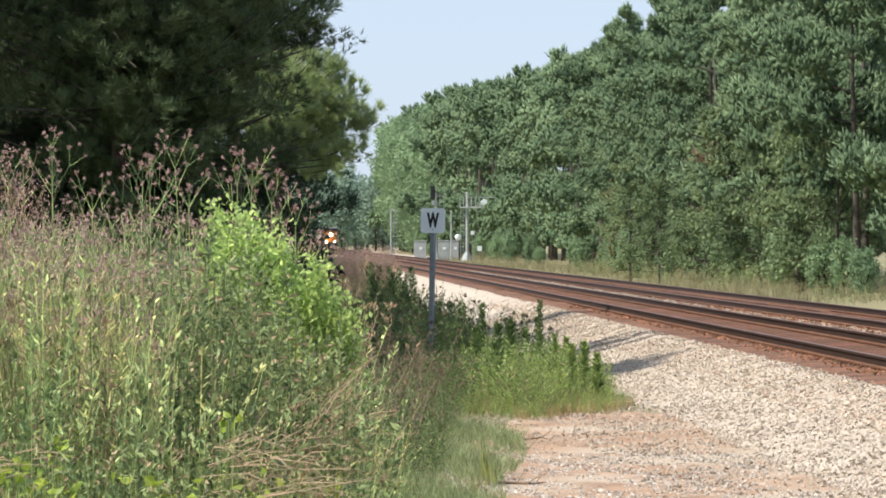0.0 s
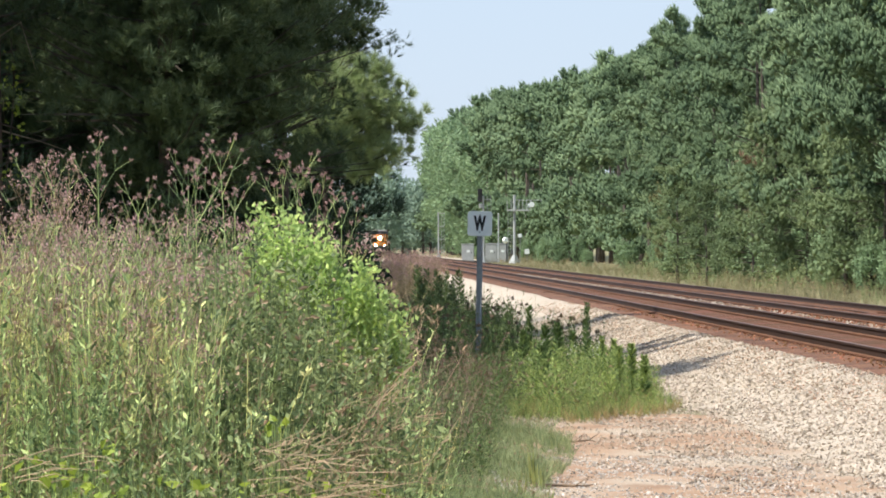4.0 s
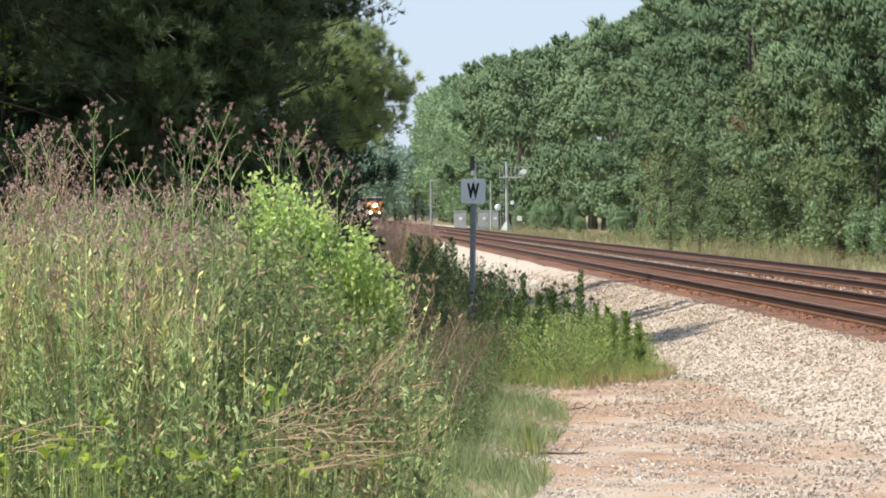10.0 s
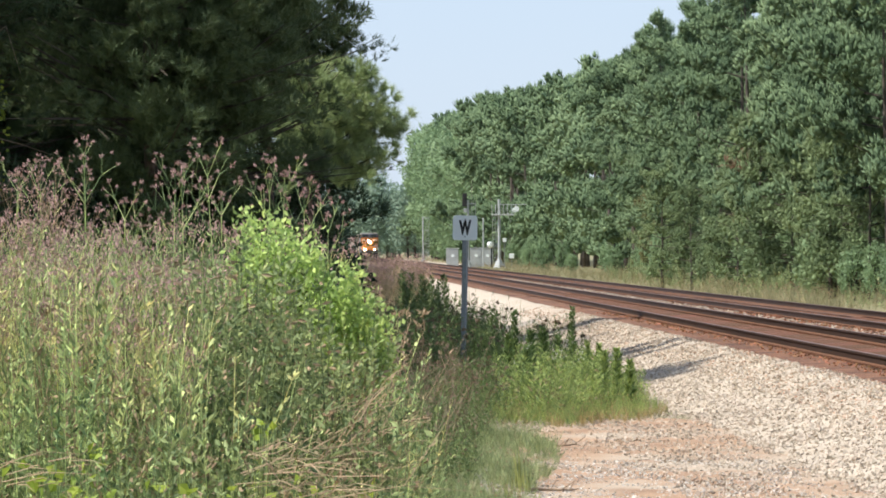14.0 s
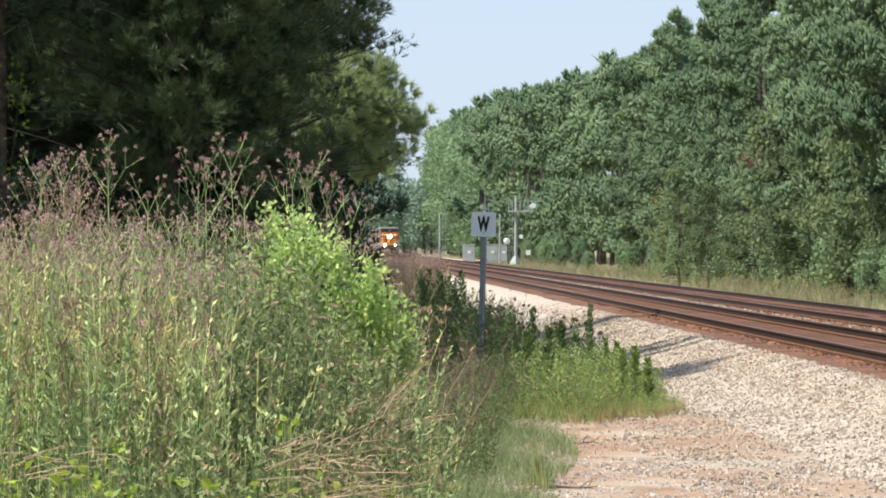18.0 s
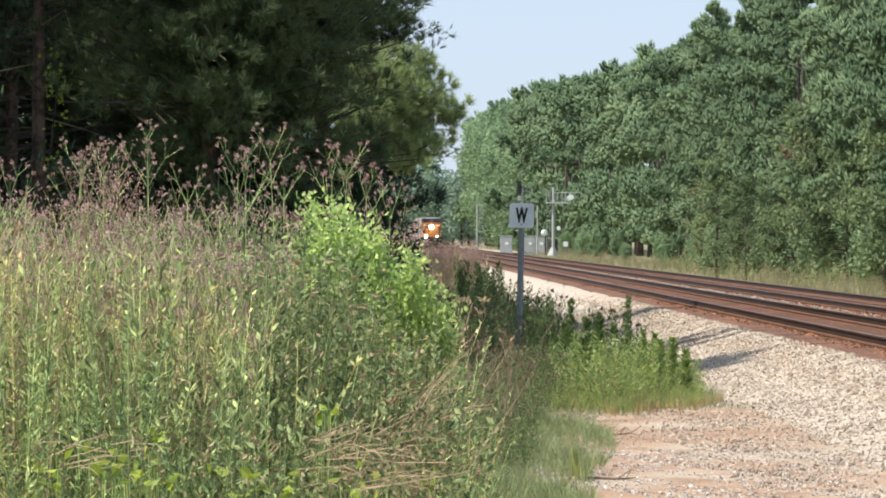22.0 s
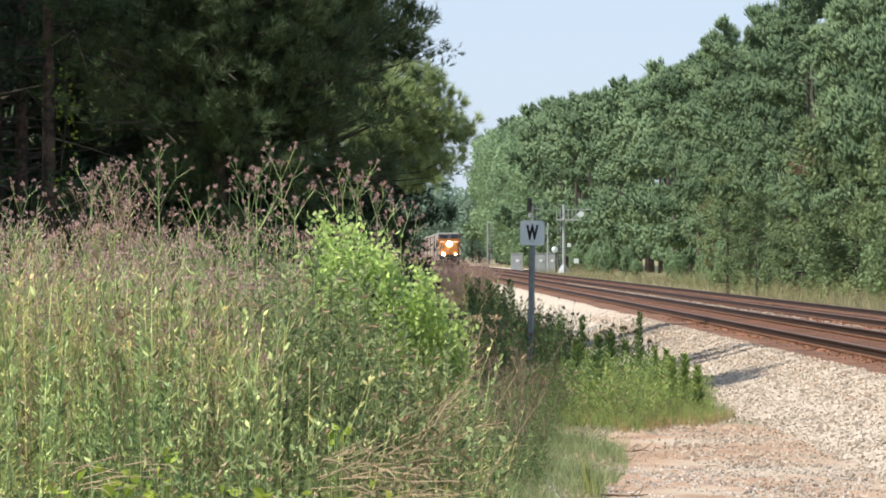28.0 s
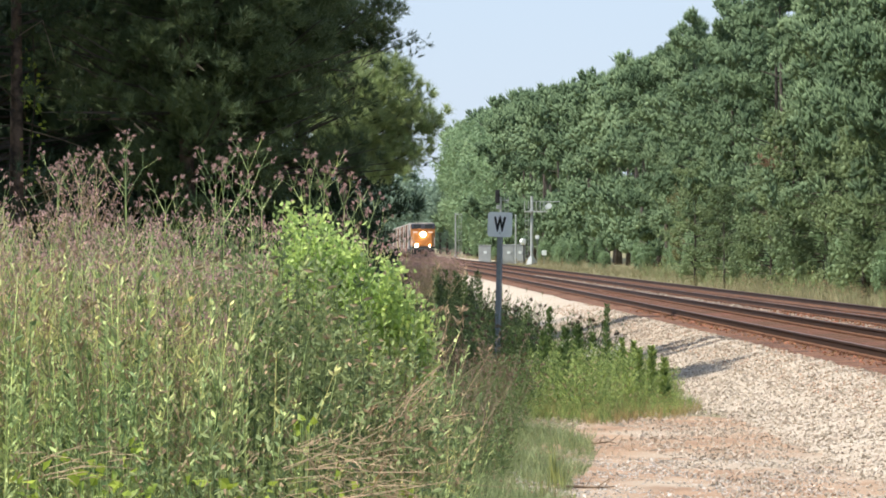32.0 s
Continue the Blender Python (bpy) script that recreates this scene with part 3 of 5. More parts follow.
def pine_meshes(name, height, seed, crown_from, spread, limbs, lobes, fingers, finger_l, finger_w, fuzz, fuzz_l, fuzz_w, needle, sides=7, dead=6, lobe=0.5, low=0.75, boughs=(), heart=0.5, inner=0.15, pad=0.13, bough_share=7.0, lift=0.6, bark=None):
    """Trunk, limbs and crown of a loblolly pine. fingers, fuzz: spindles and loose needles to a branch tip.
    boughs: strong limbs that shape the outline, each the height at the trunk and the place of its end."""
    r = np.random.default_rng(seed)
    zs = np.linspace(0, height * 0.95, 9)
    sway = np.cumsum(r.normal(0, height * 0.006, (9, 2)), 0) * (zs / height)[:, None]
    pts = np.column_stack([sway, zs])
    pts[0, 2] = -0.4
    rad = 0.011 * height * (1 - zs / height) ** 1.1 + 0.015
    rad[0] *= 1.35
    tv, tf = tube(pts, rad, sides)
    trunk = mesh_of(name + "_trunk", tv, tf, bark or BARK)
    trunk.polygons.foreach_set("use_smooth", [True] * len(trunk.polygons))

    def axis(z):
        return np.stack([np.interp(z, zs, pts[:, 0]), np.interp(z, zs, pts[:, 1])], -1)
    hz = crown_from + (height - crown_from) * r.random(limbs) ** 0.9
    ang = r.random(limbs) * 2 * math.pi
    rel = (hz - crown_from) / (height - crown_from)
    reach = spread * np.clip(1.02 - rel ** 2.2, 0.04, 1) ** 0.6 * (0.65 + 0.6 * r.random(limbs)) * np.where(rel < 0.12, low, 1)
    for k, (bz, _) in enumerate(boughs):
        hz[k] = bz
    rel = (hz - crown_from) / (height - crown_from)
    a = np.column_stack([axis(hz), hz])
    out = np.column_stack([np.cos(ang), np.sin(ang), np.zeros(limbs)])
    rise = (0.05 + 0.75 * rel + 0.2 * r.normal(size=limbs))[:, None] * np.array([[0, 0, 1]])
    mid = a + out * reach[:, None] * 0.55 + rise * reach[:, None] * 0.35
    b = a + out * reach[:, None] + rise * reach[:, None] * 0.9
    for k, (_, end) in enumerate(boughs):
        b[k] = end
        mid[k] = a[k] * 0.45 + b[k] * 0.55 - [0, 0, 0.12]
        out[k] = unit((b[k] - a[k]) * [1, 1, 0])
        reach[k] = np.linalg.norm(b[k] - a[k])
    w = 0.007 + 0.006 * reach
    soup = Soup()
    soup.add(*rods(a, mid, w * 1.3, w)).add(*rods(mid, b, w, 0.006))
    if dead:
        dz = crown_from * (0.35 + 0.7 * r.random(dead))
        da = r.random(dead) * 6.283
        da0 = np.column_stack([axis(dz), dz])
        soup.add(*rods(da0, da0 + np.column_stack([np.cos(da), np.sin(da), r.normal(-0.1, 0.25, dead)]) * (0.5 + 1.6 * r.random(dead))[:, None], 0.025, 0.006))
    limbs_me = soup.mesh(name + "_limbs", TWIG)
    weight = reach ** 0.6 * np.where(np.arange(limbs) < len(boughs), bough_share, 1.0)
    own = r.choice(limbs, lobes, p=weight / weight.sum())
    q = inner + (1.02 - inner) * r.random(lobes) ** 0.7
    centre = np.where(q[:, None] < 0.55, a[own] + (mid[own] - a[own]) * (q / 0.55)[:, None], mid[own] + (b[own] - mid[own]) * ((q - 0.55) / 0.45)[:, None])
    centre = centre + r.normal(size=(lobes, 3)) * (0.05 + pad * np.minimum(reach[own], 3) * q)[:, None] * [1, 1, 0.5]
    top = lobes // 7                                        # the leader is clothed all round
    tz = height * (0.70 + 0.29 * r.random(top))
    centre[:top] = np.column_stack([axis(tz), tz]) + r.normal(size=(top, 3)) * [0.45, 0.45, 0.15] * np.clip(1.25 - tz / height, 0.1, 1)[:, None] * 2.2
    size = lobe * (0.6 + 0.7 * r.random(lobes))
    v, f = sprays(centre, out[own], size, r, fingers, finger_l, finger_w, fuzz, fuzz_l, fuzz_w, heart, lift)
    crown = mesh_of(name + "_crown", v, f, needle)
    crown.polygons.foreach_set("use_smooth", [True] * len(crown.polygons))
    return trunk, limbs_me, crown


def broad_meshes(name, height, seed, spread, clumps, per, leaf, mat):
    """Trunk, limbs and crown of a broad-leaved tree."""
    r = np.random.default_rng(seed)
    top = np.array([[0, 0, -0.4], [0.1, 0, height * 0.2], [0.0, 0.15, height * 0.5], [0.1, 0.1, height * 0.85]])
    trunk = mesh_of(name + "_trunk", *tube(top, [0.018 * height, 0.014 * height, 0.01 * height, 0.03], 8), GREY_BARK)
    k = clumps
    u = unit(r.normal(size=(k, 3)))
    rad = r.random(k) ** 0.4
    c = u * rad[:, None] * [spread, spread, height * 0.48] + [0, 0, height * 0.51]
    lumps = 1 + 0.22 * np.sin(c[:, 0] * 1.3 + seed) * np.cos(c[:, 1] * 1.1) + 0.12 * np.sin(c[:, 2] * 1.4)
    c[:, :2] *= lumps[:, None]
    main = r.integers(0, k, 26)
    root = np.column_stack([np.zeros((26, 2)), np.clip(c[main, 2] - 2.5, height * 0.12, height * 0.8)])
    limbs_me = Soup().add(*rods(root, c[main], 0.09, 0.02)).mesh(name + "_limbs", TWIG)
    bi = np.repeat(np.arange(k), per)
    w = unit(r.normal(size=(len(bi), 3)))
    p = c[bi] + w * leaf * 2.0 * (0.5 + 0.5 * r.random(len(bi)))[:, None]
    nd = unit(u[bi] * 0.5 + r.normal(size=(len(bi), 3)) + [0, 0, 0.2])
    v, f = needles(p, nd, leaf * (0.7 + 0.6 * r.random(len(bi))), leaf * 0.8, w + u[bi] * 0.5)
    return trunk, limbs_me, mesh_of(name + "_crown", v, f, mat)


def plant_tree(meshes, x, y, z, turn, label, category="tree", group="", scale=1.0, name="pine_tree"):
    m = pose(x, y, z, 0, 0, turn) @ Matrix.Scale(scale, 4)
    t = thing(name, label, category, None, group)
    t.matrix_basis = m
    for n, me in zip(("trunk", "branchwork", "crown"), meshes):
        p = part(n, me, t)
        if n != "trunk":
            tagged(p, kind="stuff")
    return t


rt = random.Random(11)
hi_pines = [pine_meshes("forest_pine", 16.2 + i * 0.6, 40 + i, 1.9 + 0.6 * (i % 3), 3.7 + 0.2 * i, 18, 400, 14, 0.40, 0.10, 60, 0.27, 0.024, NEEDLE, 7, 5, 0.66, heart=0.24, inner=0.34, pad=0.15, lift=0.9, bark=GREY_BARK) for i in range(5)]
lo_pines = [pine_meshes("distant_pine", 16.4 + i * 0.6, 60 + i, 1.2, 3.8, 19, 240, 11, 0.54, 0.17, 20, 0.36, 0.045, NEEDLE, 5, 0, 0.9, heart=0.28, inner=0.36, pad=0.19, lift=0.9, bark=GREY_BARK) for i in range(3)]
oaks = [broad_meshes("forest_oak", 17 + i, 80 + i, 4.6, 230, 24, 0.32, BROAD) for i in range(2)]
hazy_oaks = [broad_meshes("distant_oak", 17 + i, 90 + i, 5.0, 280, 12, 0.6, HAZE_GREEN) for i in range(2)]
saplings = [broad_meshes("edge_sapling", 4.2 + i, 70 + i, 1.3, 190, 13, 0.2, BROAD) for i in range(2)]

def wood_height(y):
    """Height of the far wood's canopy along the line, fitted to the camera's skyline."""
    return float(np.interp(y, [200, 360, 449, 520, 594, 680, 760, 860, 1000], [17.4, 17.9, 19.2, 20.7, 21.6, 22.8, 23.8, 26.0, 28.0]))


# the wood along the far side of the tracks
for row, (d0, step) in enumerate(((17.0, 5.7), (22.0, 6.0), (27.5, 11.0))):
    y = 205 + row * 3.0
    while y < 1080:
        far = y > 430
        if rt.random() < 0.94 and not (row > 1 and y > 380) and not (row > 1 and y > 760):
            px = float(track_x(y)) + d0 + rt.uniform(-1.6, 1.6) + 3.4 * float(smooth(430, 480, y) * smooth(660, 590, y))
            pool = lo_pines if far or row > 0 else hi_pines
            kind = rt.random()
            if row < 2 and y > 800 and kind < 0.8:
                plant_tree(oaks[rt.randrange(2)], px, y, -0.5, rt.uniform(0, 360), "broad-leaved tree with fresh green crown in the wood edge", group="trees along the far side", scale=rt.uniform(0.92, 1.05) * wood_height(y) / 17.0, name="oak_tree")
            else:
                plant_tree(pool[rt.randrange(len(pool))], px, y, -0.5, rt.uniform(0, 360), "tall loblolly pine with dense green needles", group="trees along the far side",
                           scale=rt.uniform(0.96, 1.03) * wood_height(y) / 17.5)
        y += step * rt.uniform(0.75, 1.25) * (1.3 if far else 1.0)
# a pine with a withered spray and two bare limbs
scarred = plant_tree(hi_pines[1], 17.7, 262, -0.5, 80, "loblolly pine with a rust-red withered spray and bare limbs", group="trees along the far side")
turned = pose(0, 0, 0, 0, 0, -80)
wr = np.random.default_rng(95)
wc = np.array([-3.9, -1.0, 6.4]) + wr.normal(0, 0.3, (7, 3))
part("withered_spray", mesh_of("withered_spray", *sprays(wc, np.zeros((7, 3)), np.full(7, 0.5), wr, 12, 0.35, 0.08, 40, 0.25, 0.024, 0, 0.4), RED_NEEDLE), scarred, "rust-red withered needles", turned)
for a0, a1, a2 in (((0, 0, 8.6), (-2.4, -1.6, 8.2), (-4.2, -2.6, 8.4)), ((0, 0, 10.0), (-1.8, -2.2, 9.8), (-3.0, -3.8, 10.0))):
    part("bare_limb", mesh_of("bare_limb", *tube([a0, a1, a2], [0.09, 0.06, 0.025], 6), DEADWOOD), scarred, "pale bare limb", turned)
# one pine among them has turned tan
brown_pine = pine_meshes("withered_pine", 10.5, 66, 0.8, 2.3, 50, 300, 9, 0.3, 0.06, 50, 0.22, 0.02, BROWN_NEEDLE, 7, 3, 0.46, heart=0.25, bark=GREY_BARK)
plant_tree(brown_pine, 12.6, 352, -0.5, 30, "small pine with tan withering needles at the wood's edge", group="trees along the far side", scale=0.72)
plant_tree(brown_pine, 15.2, 290, -0.5, 130, "small pine with tan withering needles at the wood's edge", group="trees along the far side", scale=0.42)
# young olive-green pines stand in front of them
olive_pine = pine_meshes("edge_pine", 8.0, 67, 0.6, 2.5, 50, 320, 10, 0.3, 0.06, 50, 0.22, 0.02, OLIVE_NEEDLE, 7, 2, 0.46, inner=0.4, heart=0.25, bark=GREY_BARK)
for x, y, turn, sc in ((11.2, 303, 10, 0.85), (12.3, 288, 80, 0.7), (13.6, 262, 150, 0.8), (15.4, 246, 220, 0.95), (16.6, 233, 300, 0.75), (13.0, 322, 30, 0.6), (17.8, 238, 110, 0.9), (14.4, 255, 60, 1.1), (16.0, 228, 15, 1.05), (17.3, 222, 190, 0.95)):
    plant_tree(olive_pine, x, y, -0.5, turn, "young olive-green pine before the taller wood", group="trees along the far side", scale=sc)
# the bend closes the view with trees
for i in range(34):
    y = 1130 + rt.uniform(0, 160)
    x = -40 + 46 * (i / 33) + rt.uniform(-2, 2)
    plant_tree(hazy_oaks[i % 2], x, y + max(0, -x - 10) * 3, -0.5, rt.uniform(0, 360), "broad-leaved tree beyond the bend, distance haze painted into its crown", group="trees beyond the bend",
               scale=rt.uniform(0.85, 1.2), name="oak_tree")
# saplings at the foot of the wood
for i in range(9):
    y = 203 + 9 * i + rt.uniform(-2, 2)
    plant_tree(saplings[i % 2], float(track_x(y)) + 14.2 + rt.uniform(-0.6, 0.8), y, -0.45, rt.uniform(0, 360), "leafy bush at the foot of the wood", "bush", "bushes", scale=rt.uniform(0.45, 0.75), name="bush")
for i in range(28):
    y = 225 + 700 * (i / 28) ** 1.6 + rt.uniform(-4, 4)
    plant_tree(saplings[i % 2], float(track_x(y)) + 13.8 + rt.uniform(-0.8, 1.4), y, -0.45, rt.uniform(0, 360), "leafy sapling at the foot of the wood", group="saplings", scale=rt.uniform(0.4, 0.85), name="sapling")

# the dark wood on the camera's side, its shade put into the needle colour
near_pines = [pine_meshes("near_pine", 15 + i, 20 + i, 0.3 + 0.6 * i, 4.1 + 0.2 * i, 170, 1400, 9, 0.2, 0.032, 76, 0.18, 0.014, NEEDLE_SHADED, 12, 6, 0.42, 0.98, heart=0) for i in range(3)]
young_pine = pine_meshes("young_pine", 6.0, 33, 3.6, 1.1, 60, 400, 8, 0.13, 0.02, 210, 0.14, 0.010, NEEDLE_SUNLIT, 10, 3, 0.27, 1.0, heart=0, pad=0.085, inner=0.3, bough_share=9.0,
                         boughs=[(z0, (ex, ey, ez)) for z0, ex, ey, ez in (
                             (4.3, 1.62, 0, 5.05), (4.6, 1.45, -0.4, 5.4), (4.9, 1.12, -0.5, 5.75), (5.0, 0.8, 0, 5.85), (4.1, 1.55, 0, 4.7), (3.9, 1.45, -0.3, 4.25),
                             (4.2, 1.25, -0.5, 5.1), (3.8, 1.15, -0.2, 4.6), (4.5, 0.6, -0.5, 5.3), (4.2, 0.3, -1.0, 4.9), (3.7, 1.32, 0.2, 4.0), (3.9, -0.4, -0.9, 4.75))])
high_pine = pine_meshes("high_pine", 14, 37, 1.8, 2.6, 130, 1300, 8, 0.16, 0.024, 120, 0.16, 0.013, NEEDLE_HALF_LIT, 12, 0, 0.36, 0.9, heart=0, pad=0.1, bough_share=8.0,
                        boughs=[(z0, (ex, ey, ez)) for z0, ex, ey, ez in ((5.6, 1.7, 0, 6.4), (6.0, 1.8, -0.4, 6.9), (6.5, 1.8, 0.3, 7.5), (5.2, 1.5, 0.4, 5.9), (7.2, 1.8, 0, 8.2), (5.5, 1.4, -0.8, 6.2), (5.0, 1.5, -0.6, 5.7), (8.0, 2.2, -0.3, 9.2),
                                                                         (2.6, 0.4, -1.5, 3.0), (3.4, -0.4, -1.7, 4.0), (4.3, 0.5, -1.8, 5.0), (5.2, -0.3, -1.6, 6.0), (6.1, 0.4, -1.6, 7.0), (7.0, -0.3, -1.5, 7.8))])
plant_tree(high_pine, -4.95, 88.8, -0.7, 0, "slender dark pine at the wood's edge, placed for its shadow on the ballast", group="pines of the near wood")
# extra copies, added so their unseen tops thicken the shadow on the ballast
for x, y, turn, sc in ((-5.3, 91.0, 20, 0.99), (-5.5, 86.3, -12, 0.97), (-5.0, 87.6, 40, 0.98), (-5.1, 90.0, -35, 0.97)):
    plant_tree(high_pine, x, y, -0.7, turn, "slender dark pine at the wood's edge, placed for its shadow on the ballast", group="pines of the near wood", scale=sc)
plant_tree(young_pine, -3.2, 98, -0.7, 0, "young pine at the wood's edge, sunlight painted into its yellow-green needles", group="pines of the near wood")
side_pine = pine_meshes("side_pine", 10.5, 39, 4.6, 1.5, 70, 620, 8, 0.14, 0.022, 150, 0.14, 0.011, NEEDLE_HALF_LIT, 10, 0, 0.29, 1.0, heart=0, pad=0.1, inner=0.25, bough_share=5.0,
                        boughs=[(z0, (ex, ey, ez)) for z0, ex, ey, ez in (
                            (5.6, 1.5, -0.1, 6.35), (5.9, 1.55, -0.4, 6.8), (6.3, 1.6, 0.1, 7.2), (6.7, 1.65, -0.3, 7.7), (7.2, 1.6, 0, 8.2), (5.3, 1.1, -0.6, 6.0), (5.0, 0.7, -0.9, 5.6),
                            (5.8, 0.9, -0.9, 6.6), (6.5, 0.8, -1.0, 7.2), (7.0, 0.3, -1.1, 7.9), (5.5, 0.1, -1.2, 6.2), (4.7, 1.2, -0.2, 5.4))])
plant_tree(side_pine, -4.1, 101.5, -0.7, 0, "pine at the wood's edge with partly lit tone painted into its boughs", group="pines of the near wood")
low_pine = pine_meshes("low_pine", 4.9, 36, 2.5, 1.35, 50, 320, 10, 0.17, 0.024, 64, 0.15, 0.010, NEEDLE_SHADED, 9, 3, 0.30, 0.9, heart=0.14)
plant_tree(low_pine, -3.35, 104, -0.7, 20, "small pine at the wood's edge, shade painted into its dark needles", group="pines of the near wood")
back_pines = [pine_meshes("inner_pine", 15 + i, 26 + i, 0.4, 4.2, 110, 620, 12, 0.5, 0.09, 26, 0.36, 0.03, NEEDLE_SHADED, 8, 2, 0.85, 0.95, heart=0.3) for i in range(2)]
for x, y, turn, k, sc in [(-6.0, 104, 20, 0, 0.78), (-10.4, 101, 140, 1, 0.95), (-5.4, 113, 80, 1, 0.7), (-7.6, 110, 190, 0, 0.9), (-11.8, 83, 30, 1, 0.95)]:
    plant_tree(near_pines[k], x, y, -0.7, turn, "pine with long shade-darkened needles and a reddish trunk", group="pines of the near wood", scale=sc)
# the westernmost ones stand out of view, added to shade the wood
for i, (x, y, sc) in enumerate([(-9.0, 121, 1.0), (-10.8, 116, 1.1), (-15.8, 98, 1.1), (-9.4, 132, 1.15), (-14.0, 128, 1.1), (-19.0, 112, 1.2), (-18.5, 138, 1.2), (-13.2, 150, 1.2), (-22.0, 156, 1.2),
                                (-17.0, 175, 1.2), (-16.8, 84, 1.1), (-17.5, 70, 1.1), (-14.6, 108, 1.1), (-11.0, 102, 1.25), (-12.2, 140, 1.1), (-16.2, 120, 1.1), (-15.4, 72, 1.0), (-14.4, 64, 0.9)]):
    plant_tree(back_pines[i % 2], x, y, -0.7, 67 * i, "dark pine of the near wood, some added out of view for shade", group="pines of the near wood", scale=sc)
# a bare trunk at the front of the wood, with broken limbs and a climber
trunk_pine = pine_meshes("bare_trunk_pine", 13.5, 28, 5.2, 2.6, 70, 800, 10, 0.24, 0.032, 64, 0.2, 0.014, NEEDLE_SHADED, 14, 9, 0.46, 0.9, heart=0)
bare = plant_tree(trunk_pine, -8.42, 86, -0.7, 200, "pine with a tall bare reddish trunk and broken dead limbs", group="pines of the near wood")
for (z0, x1, y1, z1), (x2, y2, z2) in zip(((5.5, -0.3, -0.9, 5.35), (5.3, 0.5, -1.6, 5.15), (4.7, -0.5, -1.3, 4.95), (5.9, -0.4, 0.3, 6.2), (4.4, -0.9, -0.4, 4.2)),
                                          ((-0.7, -1.9, 5.0), (0.9, -2.4, 4.85), (-0.75, -2.2, 4.6), (-0.6, 0.5, 5.4), (-1.7, -1.0, 4.0))):
    part("dead_limb", mesh_of("dead_limb", *tube([[0, 0, z0], [x1, y1, z1], [x2, y2, z2]], [0.016, 0.011, 0.004], 6), DEADWOOD), bare, "pale dead limb")
climb = np.random.default_rng(91)
ivy = thing("climbing_vine", "yellow-green climbing vine hanging beside a pine trunk", "vine", pose(-8.1, 85.4, -0.7))
line = np.column_stack([0.08 * np.sin(np.linspace(0, 9, 14)), np.zeros(14), np.linspace(0.0, 5.9, 14)])
part("stem", mesh_of("vine_stem_line", *tube(line, [0.012] * 14, 5), TWIG), ivy)
lz = np.concatenate([climb.normal(4.9, 0.35, 60), climb.normal(3.6, 0.12, 14), climb.uniform(1.5, 5.8, 26)])
lv, lf = leaves(np.column_stack([climb.normal(0.03, 0.11, 100), climb.normal(-0.05, 0.08, 100), lz]), climb.normal(size=(100, 3)) + [0, -0.4, -0.3], 0.085, 0.07, 0.15)
tagged(part("foliage", mesh_of("climber_leaves", lv, lf, VINE), ivy), kind="stuff")
undergrowth = [broad_meshes("undergrowth", 3.2 + i, 30 + i, 1.6, 320, 13, 0.17, NEEDLE_SHADED) for i in range(2)]
for x, y, sc in ((-4.9, 87.4, 1.15), (-6.3, 87.8, 1.25), (-4.75, 103, 1.2), (-4.9, 112, 1.2), (-5.4, 98, 1.1), (-5.5, 120, 1.35)):
    plant_tree(undergrowth[0], x, y, -0.8, 90 * sc, "dark leafy shrub at the wood's edge", "shrub", "undergrowth", sc, "shrub")
for i in range(26):
    plant_tree(undergrowth[i % 2], -20 + 16.0 * (i / 26) + rt.uniform(-0.6, 0.6), 106 + rt.uniform(-4, 46), -0.8, rt.uniform(0, 360), "shaded leafy shrub under the pines", "shrub", "undergrowth", rt.uniform(0.7, 1.15), "shrub")


# ================= weeds =================
def weed_mass(name, count, area, height, kinds, mat_list, label, lean=0.12, seed=1, vary=(0.72, 0.45)):
    """Many weeds as one sheet of growth; area gives x, y for a random pair."""
    r = np.random.default_rng(seed)
    soup = Soup()
    x, y = area(r, count)
    z = ground_z(x, y)
    which = r.integers(0, len(kinds), count)
    hh = height(x, y) * (vary[0] + vary[1] * r.random(count))
    for k, (v, f, slots) in enumerate(kinds):
        s = which == k
        vv, ff = scatter(v, f, x[s], y[s], z[s], r.random(s.sum()) * 6.283, hh[s], r.normal(0, lean, s.sum()), r.normal(0, lean, s.sum()))
        soup.v.append(vv)
        soup.f.append(ff + soup.n)
        soup.k.append(np.tile(slots, s.sum()))
        soup.n += len(vv)
    ob = new(name, soup.mesh(name, mat_list))
    return tagged(ob, label, "weeds", kind="stuff")


